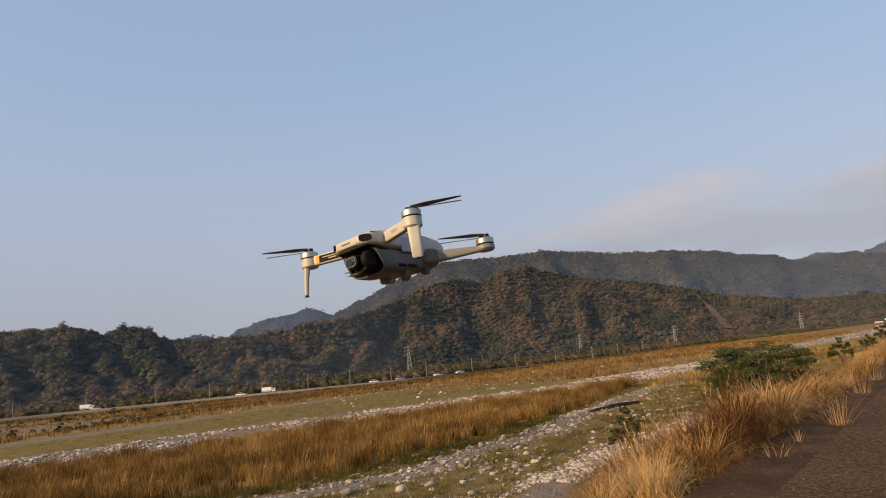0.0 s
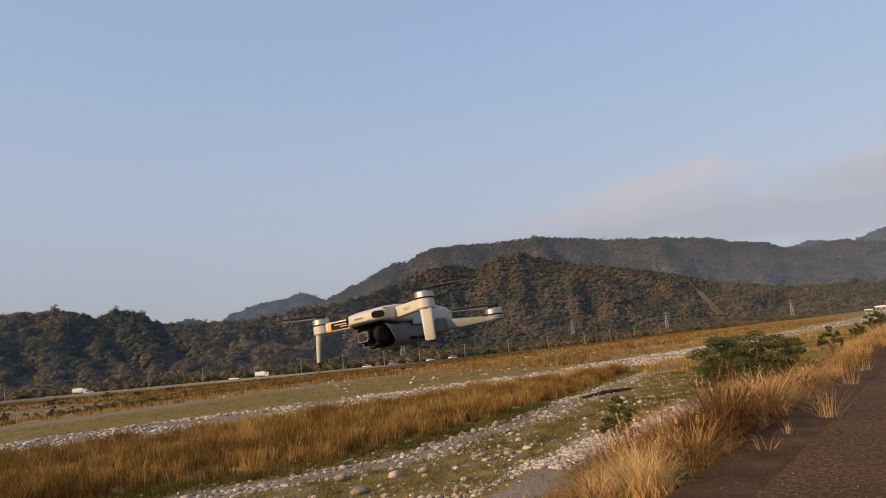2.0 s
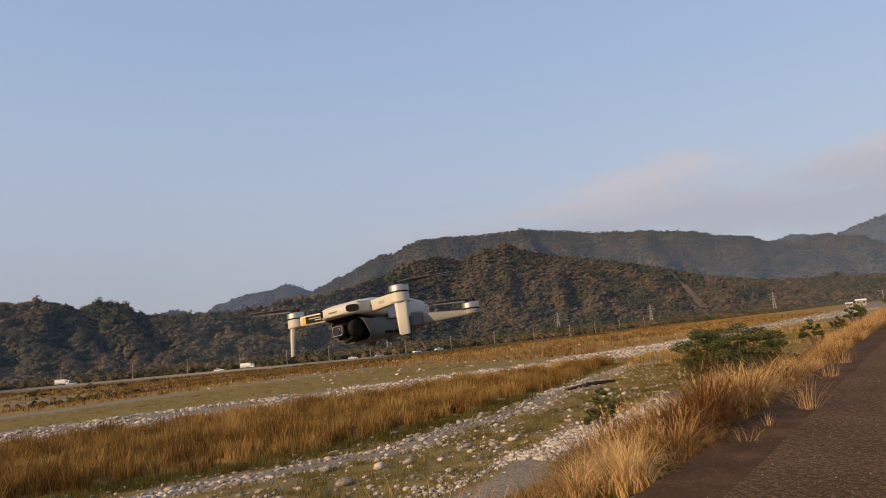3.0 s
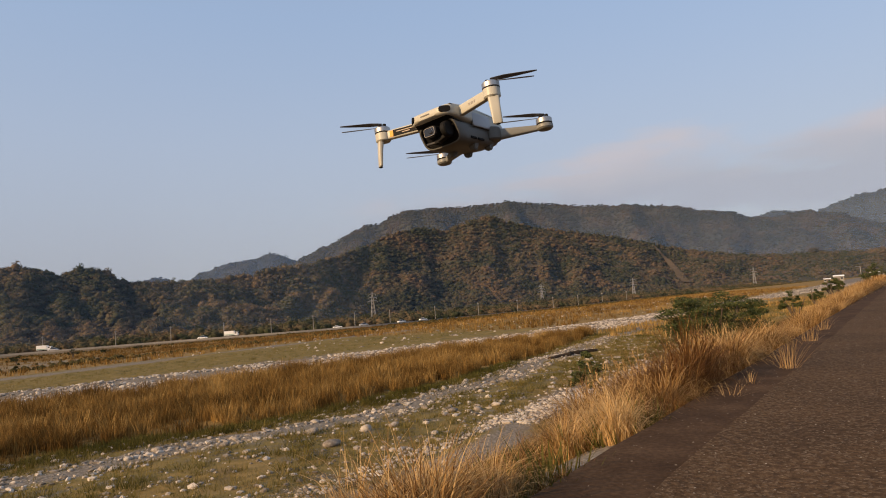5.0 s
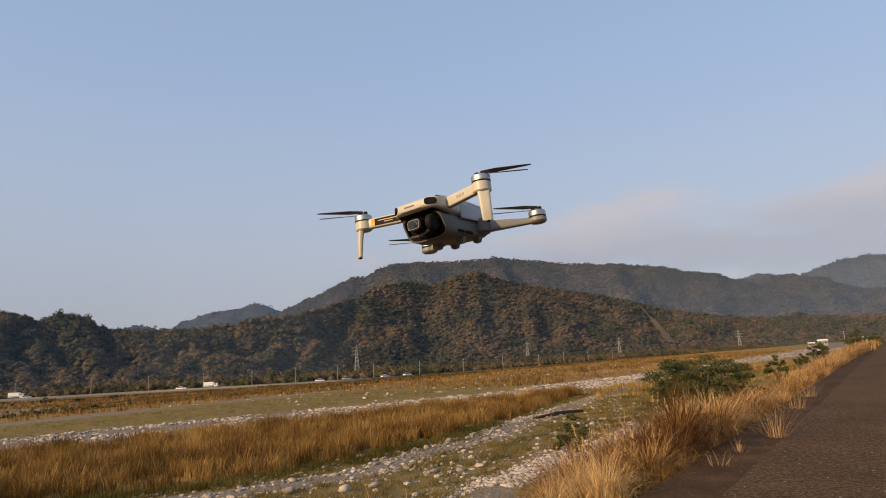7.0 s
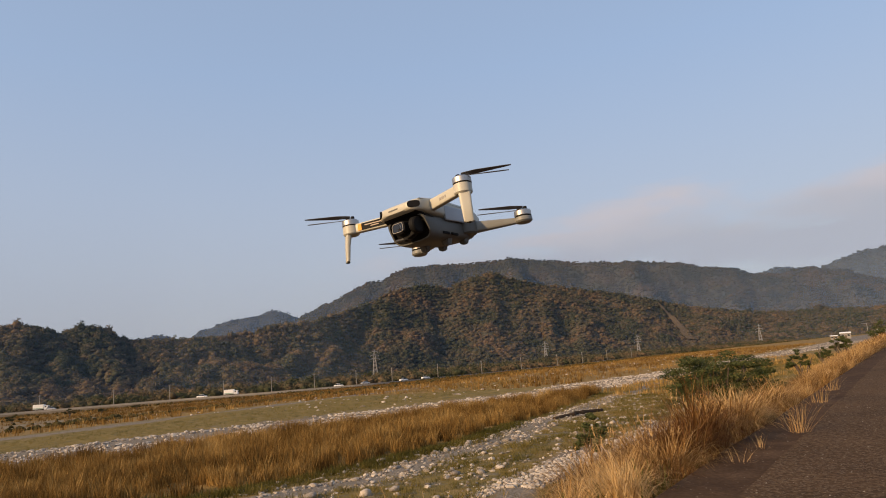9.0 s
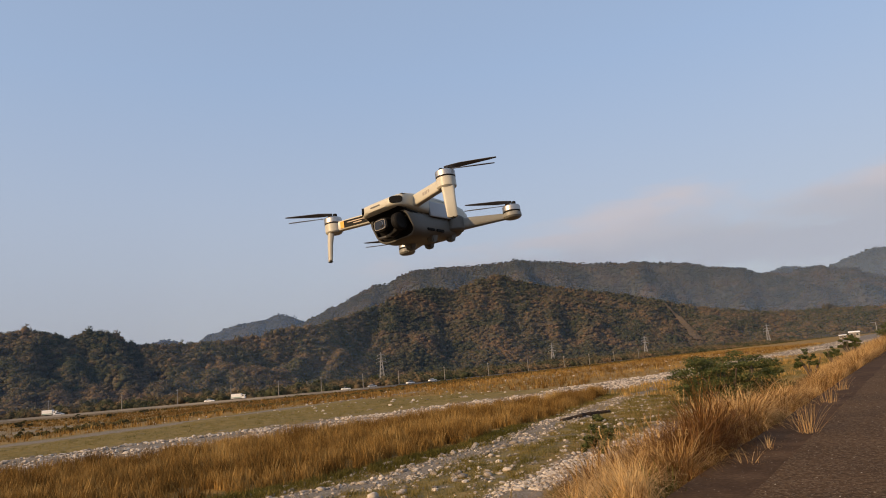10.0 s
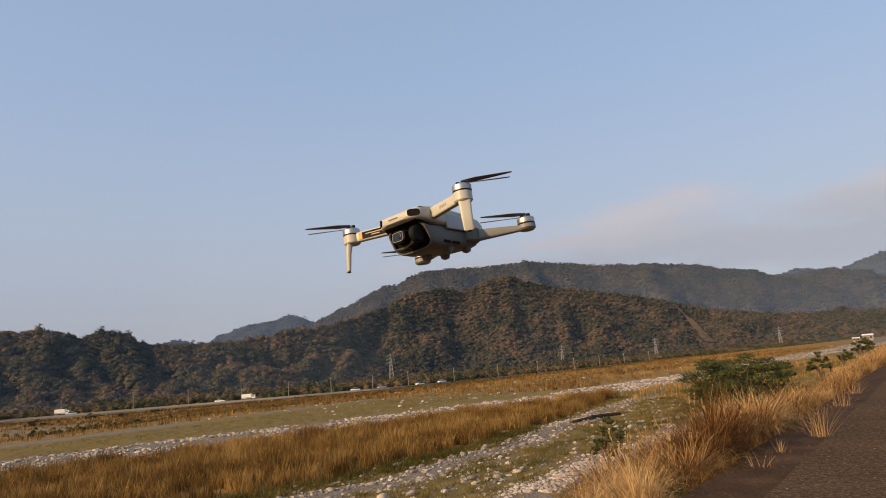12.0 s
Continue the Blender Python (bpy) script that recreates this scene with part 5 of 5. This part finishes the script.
road_tuft(11.9, 1.75, 0.62, 52, 301, "sparse straw grass tuft growing through the levee road")
road_tuft(9.0, 2.05, 0.22, 22, 302, "small dry grass tuft on the road shoulder", 0.3)
road_tuft(10.2, 2.0, 0.2, 18, 303, "small dry grass tuft on the road shoulder", 0.3)
road_tuft(17.0, 2.0, 0.55, 50, 304, "sparse straw grass tuft at the road's edge", 0.4)
road_tuft(20.5, 2.1, 0.5, 50, 305, "sparse straw grass tuft at the road's edge", 0.4)

# ---- eroded bank ----
def cut_bank():
    rings = []
    for k in range(15):
        t = k / 14
        c = at(47.6 + 6.6 * t, 24.0 - 1.3 * t + 0.25 * wob(t * 9, 0, 0.8, 2), -4.98)
        w, h = 0.10 * (1 - 0.5 * t) + 0.06, 0.20 * math.sin(math.pi * min(1, 0.12 + 0.8 * t)) + 0.1 + 0.06 * wob(t * 22, 3, 1, 2)
        rings.append([c + ACROSS * -w + Vector((0, 0, -0.2)), c + ACROSS * -w * 0.8 + Vector((0, 0, h * 0.55)), c + ACROSS * -w * 0.2 + Vector((0, 0, h)), c + ACROSS * w * 0.7 + Vector((0, 0, h * 0.8)), c + ACROSS * w * 1.6 + Vector((0, 0, -0.2))])
    return tagged(part("cut_bank", loft(rings), M_EARTH, None), "dark eroded earth step beside the gravel strip", "bank", kind="structure")


cut_bank()

# ---- stones ----
STONES = [ico(1, 400 + k, 0.28, 0.72) for k in range(8)]


def stones(name, n, pick, lo, hi, label, power=3.0, tint=0.5):
    P, S, T, C = [], [], [], []
    while len(P) < n:
        su = pick()
        if su is None:
            continue
        s, u = su
        k = lo + (hi - lo) * RNG.uniform() ** power
        p = at(s, u, bed_height(s, u) + k * 0.15)
        P.append(p[:])
        S.append((k * RNG.uniform(0.8, 1.4), k * RNG.uniform(0.7, 1.1), k * RNG.uniform(0.6, 1.0)))
        T.append(RNG.uniform(0, math.tau))
        C.append(np.clip(RNG.normal(tint, 0.38), 0, 1))
    return tagged(scatter(name, STONES, P, S, T, M_STONE, C, rng=RNG), label, "stones", kind="stuff")


def in_far_stones():
    s = RNG.uniform(0, 150) if RNG.uniform() < 0.8 else RNG.uniform(150, 420)
    a, b = stones_far_near(s), stones_far_far(s)
    u = RNG.uniform(a, b) + RNG.normal(0, 0.8)
    return (s, u) if wob(s, u, 0.22, 31) > RNG.uniform(-0.35, 0.3) else None


def in_gravel():
    s = RNG.uniform(5, 75)
    side = RNG.choice((-1.0, 1.0))
    return s, gravel_mid(s) + (side * abs(RNG.normal(1.0, 0.26)) if RNG.uniform() < 0.86 else RNG.normal(0, 0.8))


def in_track_edge():
    s = RNG.uniform(4, 27)
    return s, 13.9 + 0.5 * wob(s, 0, 0.5, 35) + abs(RNG.normal(0, 0.5))


def in_pale():
    s, u = RNG.uniform(23, 43), RNG.normal(13.7, 0.65)
    return (s, u) if u > 12.4 else None


def in_meadow():
    s, u = RNG.uniform(6, 75), RNG.uniform(12, 28)
    return (s, u) if u < gold_near(s) and wob(s, u, 0.3, 33) > RNG.uniform(-0.45, 0.3) else None


stones("far_stones", 17000, in_far_stones, 0.05, 0.26, "band of pale river stones across the bed", 2.0, 0.55)
stones("gravel_stones", 4500, in_gravel, 0.02, 0.15, "grey pebbles along the gravel strip", 4, 0.35)
stones("track_stones", 1500, in_track_edge, 0.02, 0.12, "pale stones along the edge of a sandy track", 3, 0.65)
stones("pale_stones", 3200, in_pale, 0.03, 0.15, "patch of pale stones at the foot of the levee", 2.2, 0.75)
stones("edge_stones", 700, before_gold, 0.03, 0.16, "stones at the foot of the golden grass", 3, 0.5)
stones("meadow_stones", 4200, in_meadow, 0.025, 0.17, "scattered stones in the short grass", 3, 0.55)
stones("plain_stones", 1300, lambda: (RNG.uniform(60, 330), RNG.uniform(42, 130)), 0.08, 0.40, "scattered stones on the far river plain", 3, 0.6)



def road_grit():
    P, S, T, C = [], [], [], []
    for _ in range(3600):
        s, u, k = RNG.uniform(3.5, 26), RNG.uniform(-4.5, 2.3), 0.003 + 0.008 * RNG.uniform() ** 3
        P.append(at(s, u, -1.499 if u < 1.66 else -1.511)[:])
        S.append((k, k * RNG.uniform(0.6, 1), k * 0.7))
        T.append(RNG.uniform(0, math.tau))
        C.append(RNG.uniform(0.0, 0.45))
    return tagged(scatter("road_grit", STONES, P, S, T, M_STONE, C, rng=RNG), "loose pale grit scattered on the levee road", "grit", kind="stuff")


road_grit()

# ---- boulders that stand out singly ----
BOULDERS = []
for k in range(6):
    v, f = ico(2, 500 + k, 0.2, 0.75)
    me = bpy.data.meshes.new("boulder")
    me.from_pydata(v.tolist(), [], f.tolist())
    me.materials.append(M_STONE_PIECE)
    for p in me.polygons:
        p.use_smooth = True
    BOULDERS.append(me)


def boulder(s, u, r):
    ob = new("boulder", BOULDERS[int(RNG.integers(0, len(BOULDERS)))])
    ob.parent = ground
    ob.matrix_basis = Matrix.LocRotScale(at(s, u, bed_height(s, u) + r * 0.25), Euler((RNG.uniform(-0.2, 0.2), RNG.uniform(-0.2, 0.2), RNG.uniform(0, 6.28))), (r * RNG.uniform(0.9, 1.35), r * RNG.uniform(0.8, 1.1), r * RNG.uniform(0.7, 1.0)))


for s, u, r in ((27.7, 24.6, 0.28), (25.2, 17.9, 0.24), (26.9, 16.6, 0.22), (20.2, 18.8, 0.26), (21.5, 18.4, 0.22), (18.9, 20.6, 0.28), (17.6, 18.2, 0.28), (47, 20.4, 0.30), (44.5, 18.0, 0.24)):
    boulder(s, u, r)
made = 0
while made < 170:
    su = in_meadow() if RNG.uniform() < 0.55 else in_gravel()
    if su and su[0] < 50:
        boulder(su[0], su[1], 0.07 + 0.15 * RNG.uniform() ** 3)
        made += 1
